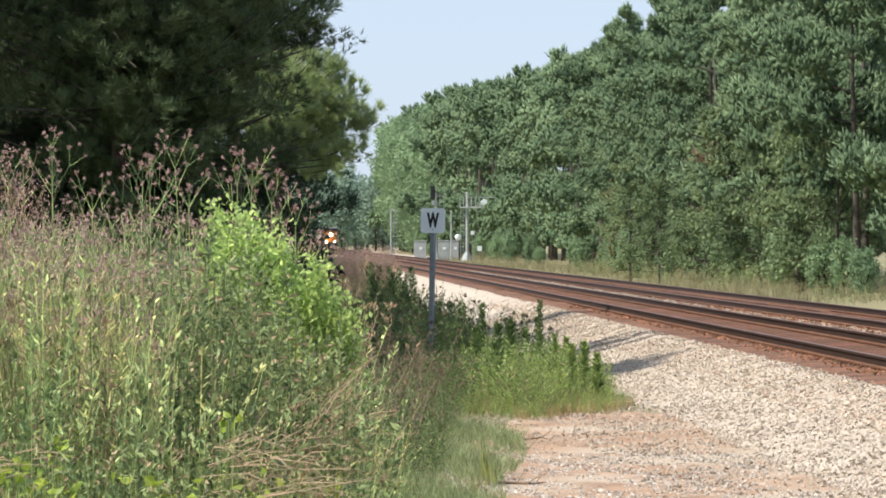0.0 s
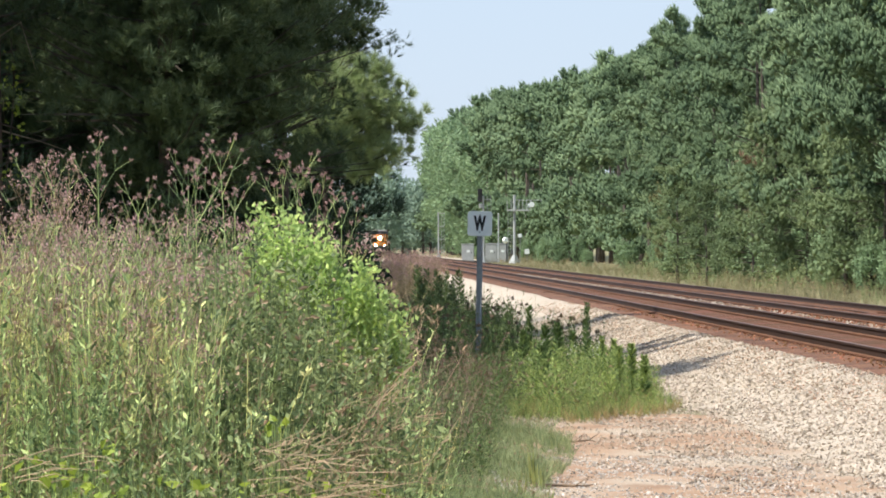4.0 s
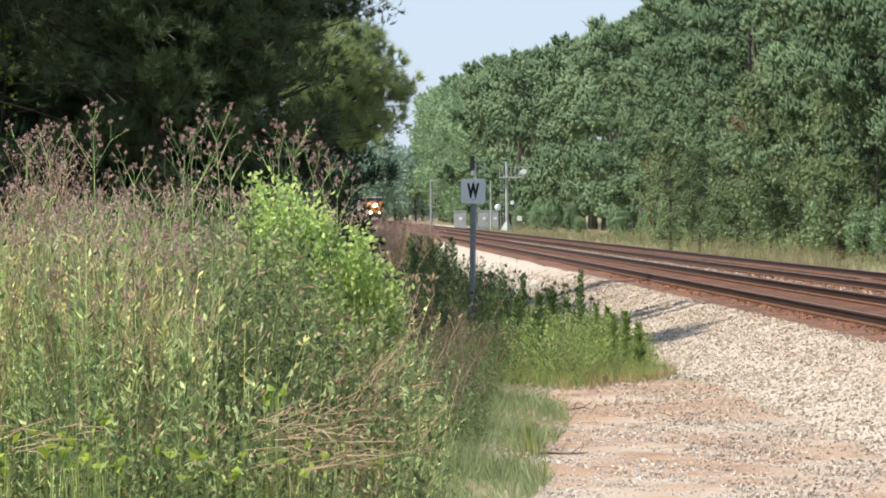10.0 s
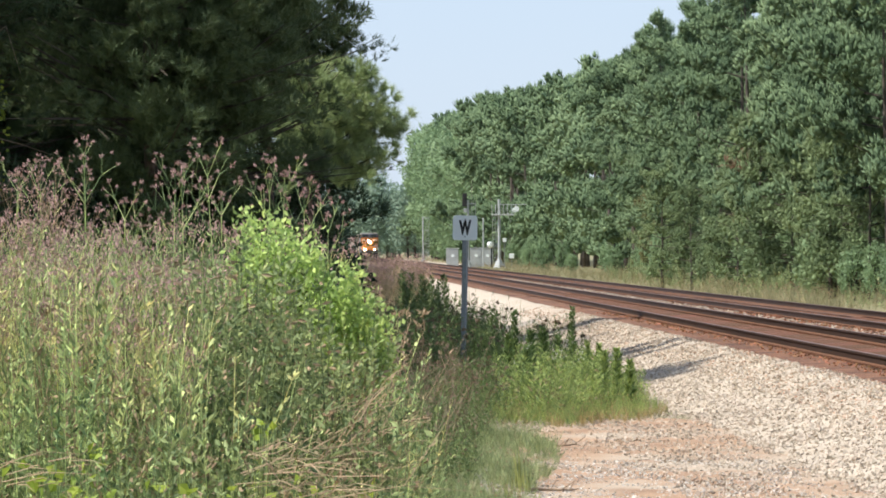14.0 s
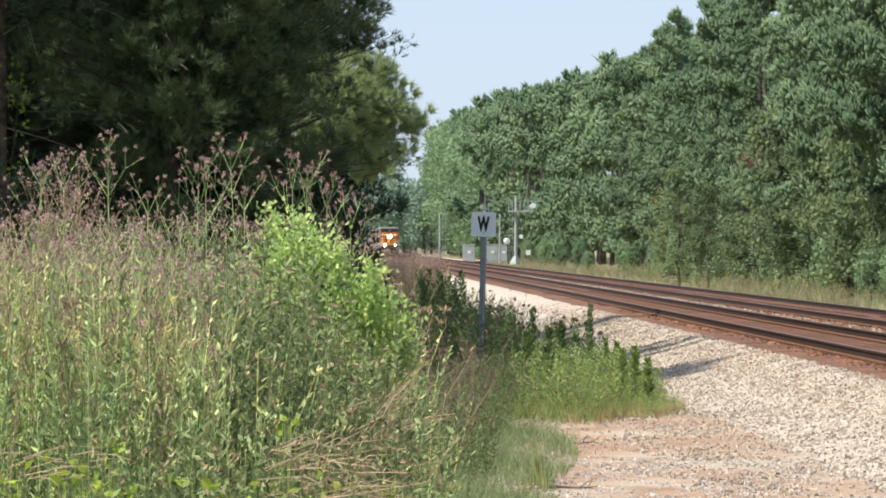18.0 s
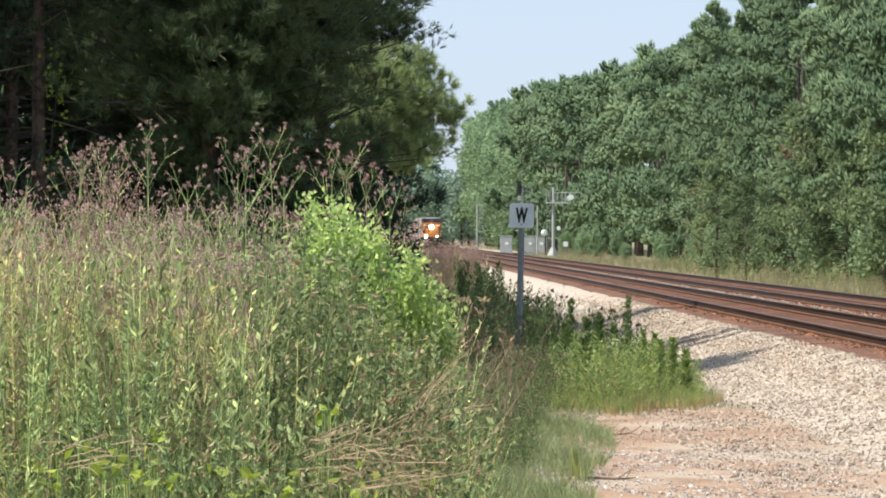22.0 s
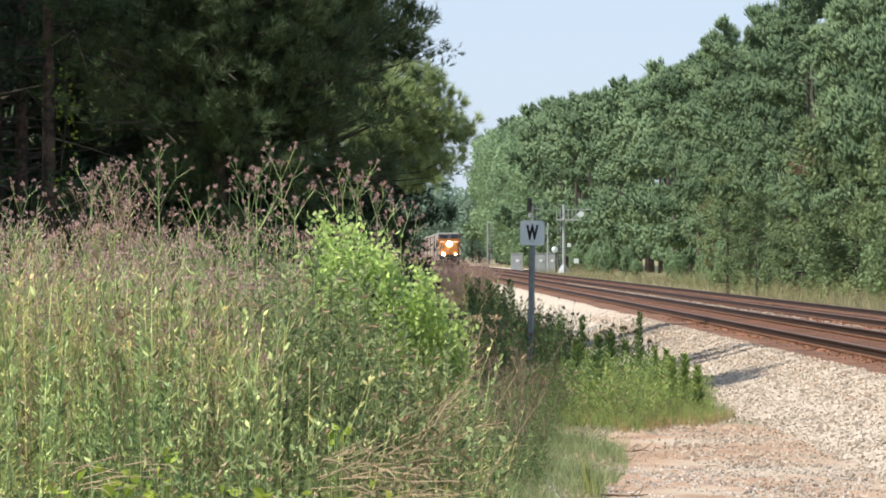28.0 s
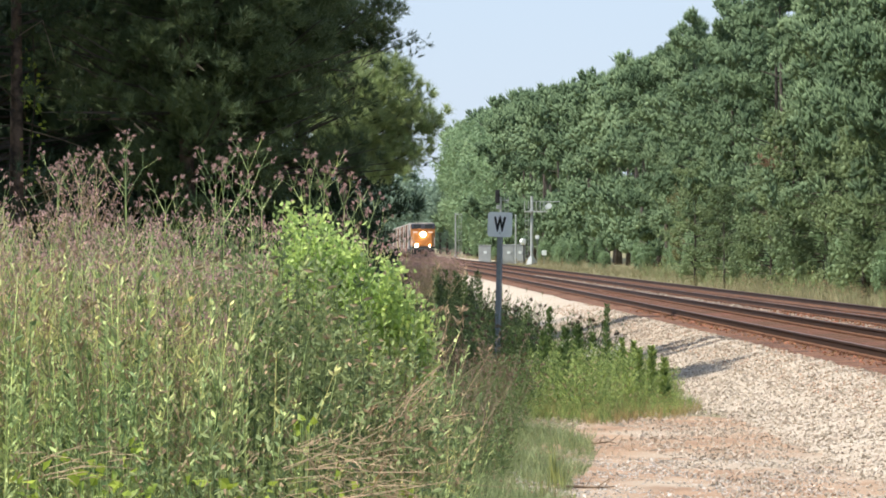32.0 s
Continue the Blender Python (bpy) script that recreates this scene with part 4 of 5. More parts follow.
def stem_kind(seed, leaf_n, leaf_l, leaf_w, from_z, to_z, upright, head=0, head_l=0.02, branches=5, droop=0.0, thick=0.0018, subs=3, dry=0.0):
    """A weed of unit height: a stem, narrow leaves (slot 0) and forked seed heads (slot 1)."""
    r = np.random.default_rng(seed)
    soup = Soup()
    bend = r.normal(0, 0.03, 2)
    j = np.array([[0, 0, 0], [bend[0] * 0.5, bend[1] * 0.5, 0.5], [bend[0], bend[1], 0.9 if head else 1.0]])
    soup.add(*rods(j[:-1], j[1:], [thick, thick * 0.8], [thick * 0.8, thick * 0.5]))
    if leaf_n:
        z = r.uniform(from_z, to_z, leaf_n)
        p = np.column_stack([np.interp(z, j[:, 2], j[:, 0]), np.interp(z, j[:, 2], j[:, 1]), z])
        a = r.random(leaf_n) * 6.283
        d = np.column_stack([np.cos(a), np.sin(a), upright + r.normal(0, 0.3, leaf_n) - droop])
        soup.add(*leaves(p, d, leaf_l * (0.5 + 0.9 * r.random(leaf_n)) * (1.15 - 0.6 * z), leaf_w * (0.7 + 0.6 * r.random(leaf_n)), 0.2))
        if dry:
            soup.k[-1][:] = np.repeat((r.random(leaf_n) < dry).astype(int), 2)
    if head:
        tips = []
        for q in range(branches):
            z0 = 0.62 + 0.28 * q / branches
            a = q * 2.4 + r.random()
            p0 = np.array([bend[0] * z0, bend[1] * z0, z0])
            L = 0.10 + 0.12 * r.random()
            p1 = p0 + np.array([math.cos(a) * L * 0.45, math.sin(a) * L * 0.45, L])
            soup.add(*rods(p0[None], p1[None], thick * 0.6, thick * 0.4))
            for w in range(subs):
                b = r.random() * 6.283
                p2 = p1 + np.array([math.cos(b) * 0.022, math.sin(b) * 0.022, 0.035 + 0.02 * r.random()])
                soup.add(*rods(p1[None], p2[None], thick * 0.4, thick * 0.3))
                tips.append(p2)
        tips = np.array(tips)
        bi = r.integers(0, len(tips), head)
        d = r.normal(size=(head, 3)) * 0.6 + [0, 0, 1.0]
        soup.add(*leaves(tips[bi] + r.normal(size=(head, 3)) * 0.006, d, head_l * (0.6 + 0.8 * r.random(head)), head_l * 0.45, 0.4), slot=1)
    return soup.arrays()


vervain = [stem_kind(100 + i, 22, 0.055, 0.009, 0.1, 0.85, 0.9, 54, 0.0115, 6, thick=0.0014) for i in range(6)]
leafy = [stem_kind(120 + i, 32, 0.075, 0.012, 0.05, 1.0, 0.9) for i in range(5)]
leafy_fine = [stem_kind(130 + i, 46, 0.036 + 0.004 * i, 0.0072 + 0.001 * i, 0.04, 1.0, 1.4 - 0.1 * i, thick=0.0015 + 0.0002 * i, dry=0.12) for i in range(6)]
broadleaf = [stem_kind(190 + i, 30, 0.12, 0.042, 0.1, 1.0, 0.45, thick=0.004, dry=0.06) for i in range(4)]
dry_kind = [stem_kind(160 + i, 8, 0.07, 0.007, 0.3, 0.95, 0.6, 22, 0.02, 3, subs=2) for i in range(4)]
cheap_grass = [stem_kind(150 + i, 9, 0.55, 0.022, 0.0, 0.15, 2.4) for i in range(4)]
cheap_dry = [stem_kind(170 + i, 7, 0.5, 0.016, 0.0, 0.6, 1.8, 16, 0.05, 1, subs=1) for i in range(4)]
upright = [stem_kind(180 + i, 46, 0.15, 0.026, 0.1, 1.0, 0.8, thick=0.004, dry=0.08) for i in range(4)]


bank_leaf = [stem_kind(230 + i, 40, 0.042, 0.011, 0.2, 1.0, 0.6, thick=0.0018, dry=0.1) for i in range(4)]


def weed_area(r, n):
    y = 24 + 12 * r.random(n)
    x = -0.12 - 4.2 * r.random(n) ** 0.85 * (y / 36)
    return x, y


def weed_top(x, y):
    """The bank of weeds falls away towards the lane, shaped to its outline from the camera."""
    crest = np.interp(x, [-3.0, -1.5, -1.05, -0.8, -0.55, -0.32, -0.2, 0], [1.76, 1.72, 1.62, 1.38, 1.0, 0.45, 0.15, -0.25])
    front = (x > -1.55) & (y < 29.2)
    crest = np.where(front, np.minimum(crest, np.interp(x, [-1.55, -1.25, -0.95, -0.6], [1.5, 1.3, 1.0, 0.72])), crest)
    return np.maximum(crest - ground_z(x, y), 0.25)


def vervain_area(r, n):
    """Clumps, thickest on the crest of the bank and behind the shrub."""
    y = 26 + 10 * r.random(n)
    x = -1.5 - 2.7 * r.random(n) * (y / 36)
    back = r.random(n) < 0.16
    return np.where(back, -1.55 + 0.65 * r.random(n), x), np.where(back, 33 + 3 * r.random(n), y)


weed_mass("tall_vervain_weeds", 400, vervain_area, lambda x, y: weed_top(x, y) + 0.05, vervain, [WEED, SEED], "tall green weeds with faded mauve seed heads", vary=(0.84, 0.18), lean=0.04)
weed_mass("leafy_weeds", 2500, weed_area, lambda x, y: weed_top(x, y) * 0.95, leafy_fine, [WEED, DRY], "dense narrow-leaved green weeds", seed=2, vary=(0.5, 0.48), lean=0.13)

weed_mass("broad_bank_weeds", 420, weed_area, lambda x, y: weed_top(x, y) * 0.9, bank_leaf, [WEED_MID, DRY], "dull green weeds with broader leaves in the bank", seed=15, vary=(0.55, 0.45), lean=0.16)
strong_stem = [stem_kind(240 + i, 16, 0.06, 0.0115, 0.25, 1.0, 1.5, thick=0.0024, dry=0.1) for i in range(4)]
weed_mass("strong_stemmed_weeds", 460, weed_area, lambda x, y: weed_top(x, y) * 0.98, strong_stem, [STEM, DRY], "upright green stems standing through the weeds", seed=19, vary=(0.7, 0.32), lean=0.07)
weed_mass("front_bank_weeds", 330, lambda r, n: (-0.55 - 1.1 * r.random(n), 25.2 + 2.9 * r.random(n)), lambda x, y: weed_top(x, y), leafy_fine + bank_leaf, [WEED_MID, DRY], "green weeds before the shrub", seed=16, vary=(0.6, 0.42), lean=0.15)
weed_mass("dull_leafy_weeds", 330, lambda r, n: (-0.52 - 0.88 * r.random(n), 25.6 + 2.6 * r.random(n)), lambda x, y: np.interp(x, [-1.4, -1.1, -0.75, -0.5, -0.4], [1.75, 1.62, 1.34, 1.12, 0.8]) - ground_z(x, y), bank_leaf, [WEED_MID, DRY], "dull green leafy weeds below the shrub", seed=27, vary=(0.72, 0.3), lean=0.07)
weed_mass("lower_vervain_weeds", 680, lambda r, n: (-1.45 - 2.2 * r.random(n), 25 + 8 * r.random(n)), lambda x, y: weed_top(x, y) - 0.12, vervain, [WEED, SEED], "green weeds with pinkish mauve seed heads", seed=17, vary=(0.78, 0.2), lean=0.08)
weed_mass("withered_weeds", 430, lambda r, n: (lambda p: (np.minimum(p[0], -0.75), p[1]))(weed_area(r, n)), lambda x, y: weed_top(x, y) * 0.97, dry_kind, [DRY, DRY], "thin tan withered stalks among the weeds", seed=12, vary=(0.6, 0.4), lean=0.14)


def blob_area(cx, cy, rx, ry, power=0.5):
    """Random places in an uneven oval."""
    def pick(r, n):
        a, q = r.random(n) * 6.283, r.random(n) ** power
        wave = 1 + 0.18 * np.sin(3 * a + cx) + 0.10 * np.sin(7 * a)
        return cx + rx * q * wave * np.cos(a), cy + ry * q * wave * np.sin(a)
    return pick


weed_mass("lane_edge_weeds", 1300, blob_area(1.4, 78.5, 1.12, 7), lambda x, y: 0.66 - 0.18 * smooth(1.5, 2.6, x) + 0.15 * np.sin(x * 5 + y), upright + leafy, [LUSH, DRY], "fresh green weeds between the lane and the ballast", seed=3)
weed_mass("lane_edge_low_weeds", 900, blob_area(1.3, 74, 1.25, 4.5), lambda x, y: np.full_like(x, 0.34), upright + cheap_grass + cheap_grass + cheap_dry, [LUSH, TAN_GRASS], "low yellow-green weeds at the lane's edge", seed=13)
weed_mass("tan_edge_grass", 300, blob_area(1.4, 73, 1.15, 4.0), lambda x, y: np.full_like(x, 0.3), cheap_grass, [TAN_GRASS, DRY], "orange-tan grass along the front of the weeds", seed=28)
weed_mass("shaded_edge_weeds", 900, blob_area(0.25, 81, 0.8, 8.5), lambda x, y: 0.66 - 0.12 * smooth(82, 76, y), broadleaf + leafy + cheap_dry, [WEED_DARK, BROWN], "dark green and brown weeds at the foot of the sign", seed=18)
weed_mass("short_grass", 5200, blob_area(-0.05, 54, 0.85, 15), lambda x, y: 0.19 + 0.09 * np.sin(x * 4.1 + y * 0.7), cheap_grass + cheap_dry[:1], [SHORT_GRASS, DRY], "pale green short grass beside the lane", seed=4, vary=(0.45, 0.95), lean=0.2)
weed_mass("low_green_weeds", 420, blob_area(-0.85, 47, 0.75, 6), lambda x, y: 0.8 - 0.4 * smooth(-0.8, -0.1, x), bank_leaf + leafy, [WEED_MID, DRY], "grey-green leafy weeds at the foot of the bank", seed=24, lean=0.16)
weed_mass("low_mixed_weeds", 1500, blob_area(-0.75, 62, 0.95, 13), lambda x, y: 0.66 - 0.3 * smooth(-0.8, 0.2, x), leafy + broadleaf + cheap_dry[:2], [WEED_DARK, BROWN], "low dark green and brown weeds", seed=14)


def verge_area(r, n):
    y = 92 + 420 * r.random(n) ** 1.7
    return track_x(y) - 4.6 - 5.0 * r.random(n), y


weed_mass("verge_weeds", 1900, verge_area, lambda x, y: np.full_like(x, 1.15), cheap_dry + leafy, [WEED_DARK, BROWN], "dark and withered weeds along the ballast", seed=5)


def far_verge_area(r, n):
    y = 190 + 600 * r.random(n) ** 1.6
    return track_x(y) + 8.0 + 6.5 * r.random(n), y


weed_mass("far_verge_grass", 3000, far_verge_area, lambda x, y: 0.85 + 0.4 * np.sin(x * 0.9 + y * 0.05), cheap_grass + cheap_dry, [PALEGRASS, DRY], "pale dry grass between the second track and the wood", seed=6)


weed_mass("far_verge_green_growth", 450, lambda r, n: (lambda y: (track_x(y) + 11.2 + 2.6 * r.random(n), y))(200 + 170 * r.random(n) + 14 * np.sin(r.random(n) * 40)), lambda x, y: 1.0 + 0.5 * np.sin(y * 0.11), broadleaf + cheap_grass, [SHORT_GRASS, DRY], "fresh green growth at the foot of the far wood", seed=26)


# the green shrub in front of the weeds
def shrub(x, y, z, height, width, count, seed, low):
    r = np.random.default_rng(seed)
    s = thing("baccharis_shrub", "bright green leafy shrub among the weeds", "shrub", pose(x, y, z))
    n = max(12, int(70 * width))
    a = r.random(n) * 6.283
    tip = np.column_stack([np.cos(a) * width * 0.5 * r.random(n) ** 0.5, np.sin(a) * width * 0.5 * r.random(n) ** 0.5, height * (0.86 + 0.14 * r.random(n))])
    tip[:, 2] *= 1 - 0.16 * smooth(0, width * 0.5, tip[:, 0])
    root = r.normal(0, 0.12, (n, 3)) * [1, 1, 0]
    part("stem", Soup().add(*rods(root[:12], tip[:12], 0.005, 0.002)).mesh("shrub_stems", BROWN), s)
    bi = r.integers(0, n, count)
    q = low + (1.03 - low) * r.random(count) ** 0.8
    p = root[bi] + (tip[bi] - root[bi]) * q[:, None] + r.normal(0, 0.04, (count, 3))
    d = unit(tip[bi] - root[bi]) * 0.5 + r.normal(size=(count, 3)) * 0.6
    v, f = leaves(p, d, 0.038 * (0.7 + 0.7 * r.random(count)), 0.025, 0.2)
    part("foliage", mesh_of("shrub_foliage", v, f, SHRUB), s)
    return s


shrub(-1.12, 28.7, -0.4, 2.25, 0.46, 2200, 5, 0.86)
shrub(-0.73, 28.4, -0.45, 1.99, 0.46, 3600, 6, 0.84)
shrub(-0.93, 28.5, -0.4, 2.12, 0.32, 1500, 8, 0.86)
shrub(-1.30, 29.4, -0.3, 2.10, 0.26, 300, 7, 0.87)


# ================= flowering weeds that stand out =================
def vervain_plant(x, y, top, seed):
    """A tall weed with a forked green stem and mauve seed spikes."""
    r = np.random.default_rng(seed)
    z = float(ground_z(x, y))
    h = top - z
    t = thing("vervain_weed", "tall weed with forked green stems and mauve seed heads", "weed", pose(x, y, z), "tall flowering weeds")
    st, tips = Soup(), []
    lean = r.normal(0, 0.03, 2)
    zs = np.linspace(0, h * 0.93, 6)
    line = np.column_stack([lean[0] * zs + 0.01 * np.sin(zs * 3 + seed), lean[1] * zs, zs])
    st.add(*rods(line[:-1], line[1:], 0.0036, 0.0030))

    def fork(p, d, length, depth):
        e = p + unit(d) * length
        st.add(*rods(p[None], e[None], 0.0016 + 0.0007 * depth, 0.0013 + 0.0006 * depth))
        if depth == 0:
            tips.append((e, unit(d)))
            return
        side = unit(np.cross(d, r.normal(size=3)))
        for q in (-1, 0, 1):
            fork(e, unit(d) * 1.0 + side * 0.75 * q + np.array([0, 0, 0.25]) + r.normal(0, 0.08, 3), length * (0.55 if q else 0.7), depth - 1)
    for k in range(3):
        p = line[-1] - [0, 0, 0.16 * k]
        a = seed + k * 1.6
        for sgn in (1, -1):
            fork(p, np.array([math.cos(a) * 0.6 * sgn, math.sin(a) * 0.6 * sgn, 1.0]), 0.15 + 0.05 * k, 1)
    fork(line[-1], np.array([lean[0], lean[1], 1.0]), 0.07, 1)
    part("stem", st.mesh("vervain_stem", WEED), t, "forked green stem")
    P = np.array([q[0] for q in tips])
    D = np.array([q[1] for q in tips])
    n = 11
    bi = np.repeat(np.arange(len(P)), n)
    v, f = leaves(P[bi] + r.normal(0, 0.005, (len(bi), 3)), D[bi] + r.normal(0, 0.55, (len(bi), 3)) + [0, 0, 0.3], 0.019 * (0.6 + 0.7 * r.random(len(bi))), 0.0075, 0.5)
    tagged(part("seed_head", mesh_of("seed_head", v, f, SEED), t, "faded mauve seed spikes"), kind="stuff")
    m = 26
    q = r.random(m) * 0.85
    p = np.column_stack([np.interp(q * h, zs, line[:, 0]), np.interp(q * h, zs, line[:, 1]), q * h])
    a = r.random(m) * 6.283
    v, f = leaves(p, np.column_stack([np.cos(a), np.sin(a), np.full(m, 0.7)]), 0.09 * (0.6 + 0.6 * r.random(m)), 0.012, 0.2)
    tagged(part("foliage", mesh_of("vervain_leaves", v, f, WEED), t), kind="stuff")
    return t


for i, (x, y, top) in enumerate([(-2.28, 30, 2.29), (-2.12, 30.5, 2.02), (-1.78, 30, 2.20), (-1.66, 29.5, 2.13), (-1.55, 31, 2.32), (-1.32, 32, 2.24),
                                 (-1.22, 32, 2.22), (-2.6, 30.5, 2.16), (-2.88, 31, 2.2), (-3.05, 30, 2.05), (-1.1, 32, 2.10), 
                                 (-1.58, 31, 2.06), (-0.98, 32.4, 1.97)]):
    vervain_plant(x, y, top, 300 + i)


# feathery tan plumes at the edge of the weeds
plume = [stem_kind(200 + i, 30, 0.06, 0.006, 0.2, 0.9, 0.8, 140, 0.010, 9) for i in range(2)]
weed_mass("feathery_weed_clump", 9, blob_area(-2.62, 30.5, 0.16, 1.2), lambda x, y: 2.12 - ground_z(x, y), plume, [DRY, SEED], "feathery tan and mauve weed clump", seed=21, vary=(0.85, 0.17), lean=0.04)


# ================= fallen and dead stalks =================
def stalks(name, count, x0, x1, y0, y1, z0, z1, length, rise, mat, label, seed, forks=0):
    r = np.random.default_rng(seed)
    p = np.column_stack([r.uniform(x0, x1, count), r.uniform(y0, y1, count), r.uniform(z0, z1, count)])
    d = np.column_stack([r.normal(0.75, 0.4, count), r.normal(0, 0.5, count), rise + r.normal(0, 0.15, count)])
    L = length * (0.5 + r.random(count))
    mid = p + d * (L * 0.5)[:, None]
    end = mid + (d - [0, 0, 0.35]) * (L * 0.5)[:, None]
    s = Soup().add(*rods(p, mid, 0.0028, 0.0024)).add(*rods(mid, end, 0.0024, 0.001))
    for _ in range(forks):
        e = mid + r.normal(size=(count, 3)) * [0.5, 0.5, 0.6] * (L * 0.4)[:, None] + d * (L * 0.25)[:, None]
        s.add(*rods(mid, e, 0.003, 0.0012))
    return tagged(new(name, s.mesh(name, mat)), label, "dead stalks", kind="stuff")


stalks("fallen_dry_stalks", 46, -1.12, -0.66, 23.0, 23.8, 0.50, 0.76, 0.36, 0.16, DRY, "tangle of fallen tan stalks in the weeds", 31, 1)
stalks("fallen_dry_stalks", 18, -2.35, -1.85, 22.8, 23.3, 0.58, 0.74, 0.34, 0.2, DRY, "fallen tan stalks in the weeds", 32)
stalks("dead_twigs", 30, -0.84, -0.56, 25.4, 26.8, 0.42, 0.85, 0.34, 0.7, DRY, "pale dead twigs standing below the shrub", 34, 2)
weed_mass("dead_brown_stalks", 110, blob_area(-0.62, 56, 0.62, 7), lambda x, y: np.full_like(x, 1.3), dry_kind, [BROWN, BROWN], "dead brown branching stalks", seed=33, lean=0.28)


low_leaf = [stem_kind(220 + i, 34, 0.062, 0.017, 0.25, 1.0, 0.7, thick=0.002, dry=0.15) for i in range(4)]
weed_mass("low_leafy_weeds", 260, lambda r, n: (-0.45 - 2.2 * r.random(n), 23.4 + 2.4 * r.random(n)), lambda x, y: 0.80 - ground_z(x, y), low_leaf, [WEED_MID, DRY], "low leafy weeds at the front of the bank", seed=51, vary=(0.72, 0.34), lean=0.12)


# ================= broad leaves low in the weeds =================
def vine(x, y, z, count, spread, size, seed):
    r = np.random.default_rng(seed)
    t = thing("vine_seedling", "yellow-green broad leaves low among the weeds", "plant", pose(x, y, z), "low broad-leaved plants")
    p = r.normal(0, spread, (count, 3)) * [1, 1, 0.7]
    root = np.array([[0, 0, float(ground_z(x, y)) - z]])
    part("stem", Soup().add(*rods(np.repeat(root, count, 0), p, 0.003, 0.002)).mesh("vine_stem", WEED), t)
    v, f = leaves(p, r.normal(size=(count, 3)) + [0, -0.6, 0.3], size * (0.7 + 0.6 * r.random(count)), size * 0.8, 0.15)
    tagged(part("foliage", mesh_of("vine_leaves", v, f, VINE), t), kind="stuff")
    return t


for i, (x, y, z, n, sp, sz) in enumerate([(-1.90, 23.8, 0.53, 14, 0.06, 0.065), (-1.76, 23.6, 0.50, 10, 0.06, 0.065), (-1.82, 23.9, 0.68, 8, 0.05, 0.06), (-0.88, 24.0, 0.53, 9, 0.06, 0.08), (-1.04, 24.2, 0.83, 12, 0.045, 0.05),
                                          (-2.06, 23.8, 0.60, 9, 0.06, 0.07), (-1.45, 23.8, 0.5, 8, 0.06, 0.08), (-0.55, 25.5, 0.42, 8, 0.05, 0.06), (-2.3, 23.8, 0.52, 10, 0.07, 0.08), (-1.22, 23.8, 0.5, 8, 0.05, 0.07)]):
    vine(x, y, z, n, sp, sz, 400 + i)


# ================= upright weeds by the ballast =================
def horseweed_plant(x, y, height, width, mat, label, seed, count=120):
    r = np.random.default_rng(seed)
    t = thing("horseweed", label, "weed", pose(x, y, float(ground_z(x, y))), "upright weeds by the ballast")
    part("stem", mesh_of("horseweed_stem", *tube([[0, 0, -0.05], [0.01, 0, height * 0.5], [0.0, 0.01, height]], [0.009, 0.007, 0.003], 6), WEED_DARK), t)
    q = r.random(count) ** 0.8
    a = r.random(count) * 6.283
    v, f = leaves(np.column_stack([np.zeros((count, 2)), (0.12 + 0.88 * q) * height]), np.column_stack([np.cos(a), np.sin(a), 0.5 + 0.5 * q]), 1.2 * width * (1.15 - 0.6 * q) * (0.7 + 0.5 * r.random(count)), 0.03, 0.2)
    tagged(part("foliage", mesh_of("horseweed_leaves", v, f, mat), t), kind="stuff")
    return t


for i, (x, y, h, w) in enumerate([(0.62, 80, 1.45, 0.13), (1.55, 81, 1.5, 0.12), (1.05, 79, 1.2, 0.16), (0.85, 78, 1.15, 0.15), (1.72, 78, 1.0, 0.12), (2.12, 76, 0.9, 0.15), (2.28, 75, 0.75, 0.14), (1.95, 77, 0.85, 0.16),
                                  (1.3, 80, 1.05, 0.14), (0.75, 74, 0.95, 0.15), (2.0, 82, 0.9, 0.12), (0.5, 77, 1.1, 0.16)]):
    horseweed_plant(x, y, h, w, LUSH if x > 1.65 else HORSEWEED, "upright fresh green weed with narrow leaves" if x > 1.65 else "upright dark green weed with narrow leaves", 500 + i, 280)
reed_rng = random.Random(5)
for i in range(26):
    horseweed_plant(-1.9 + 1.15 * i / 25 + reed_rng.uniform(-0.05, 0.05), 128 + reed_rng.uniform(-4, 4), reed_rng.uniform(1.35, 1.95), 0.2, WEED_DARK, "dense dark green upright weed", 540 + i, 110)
weed_mass("tall_withered_weeds", 900, blob_area(-2.95, 165, 1.5, 34), lambda x, y: np.full_like(x, 2.15), dry_kind, [DRY, SEED], "tall withered brown weeds along the track", seed=41, vary=(0.7, 0.34), lean=0.07)
weed_mass("shaded_weeds", 1100, blob_area(-1.0, 108, 1.5, 18), lambda x, y: np.full_like(x, 1.25), leafy + broadleaf + cheap_dry, [WEED_DARK, BROWN], "weeds with the pines' shade painted into their dark leaves", seed=42, vary=(0.5, 0.5))


def round_shrub(x, y, height, width, count, mat, label, seed):
    r = np.random.default_rng(seed)
    t = thing("low_shrub", label, "shrub", pose(x, y, float(ground_z(x, y))), "low shrubs by the post")
    u = unit(r.normal(size=(count, 3)))
    u[:, 2] = np.abs(u[:, 2])
    p = u * (r.random(count) ** 0.4)[:, None] * [width / 2, width / 2, height] * (1 + 0.2 * np.sin(u[:, :1] * 7 + seed))
    k = 24
    part("stem", Soup().add(*rods(np.zeros((k, 3)), p[:k] * 0.9, 0.008, 0.003)).mesh("low_shrub_stems", TWIG), t)
    part("foliage", mesh_of("low_shrub_foliage", *leaves(p, u + r.normal(size=(count, 3)) * 0.6 + [0, 0, 0.4], 0.07, 0.022, 0.2), mat), t)
    return t


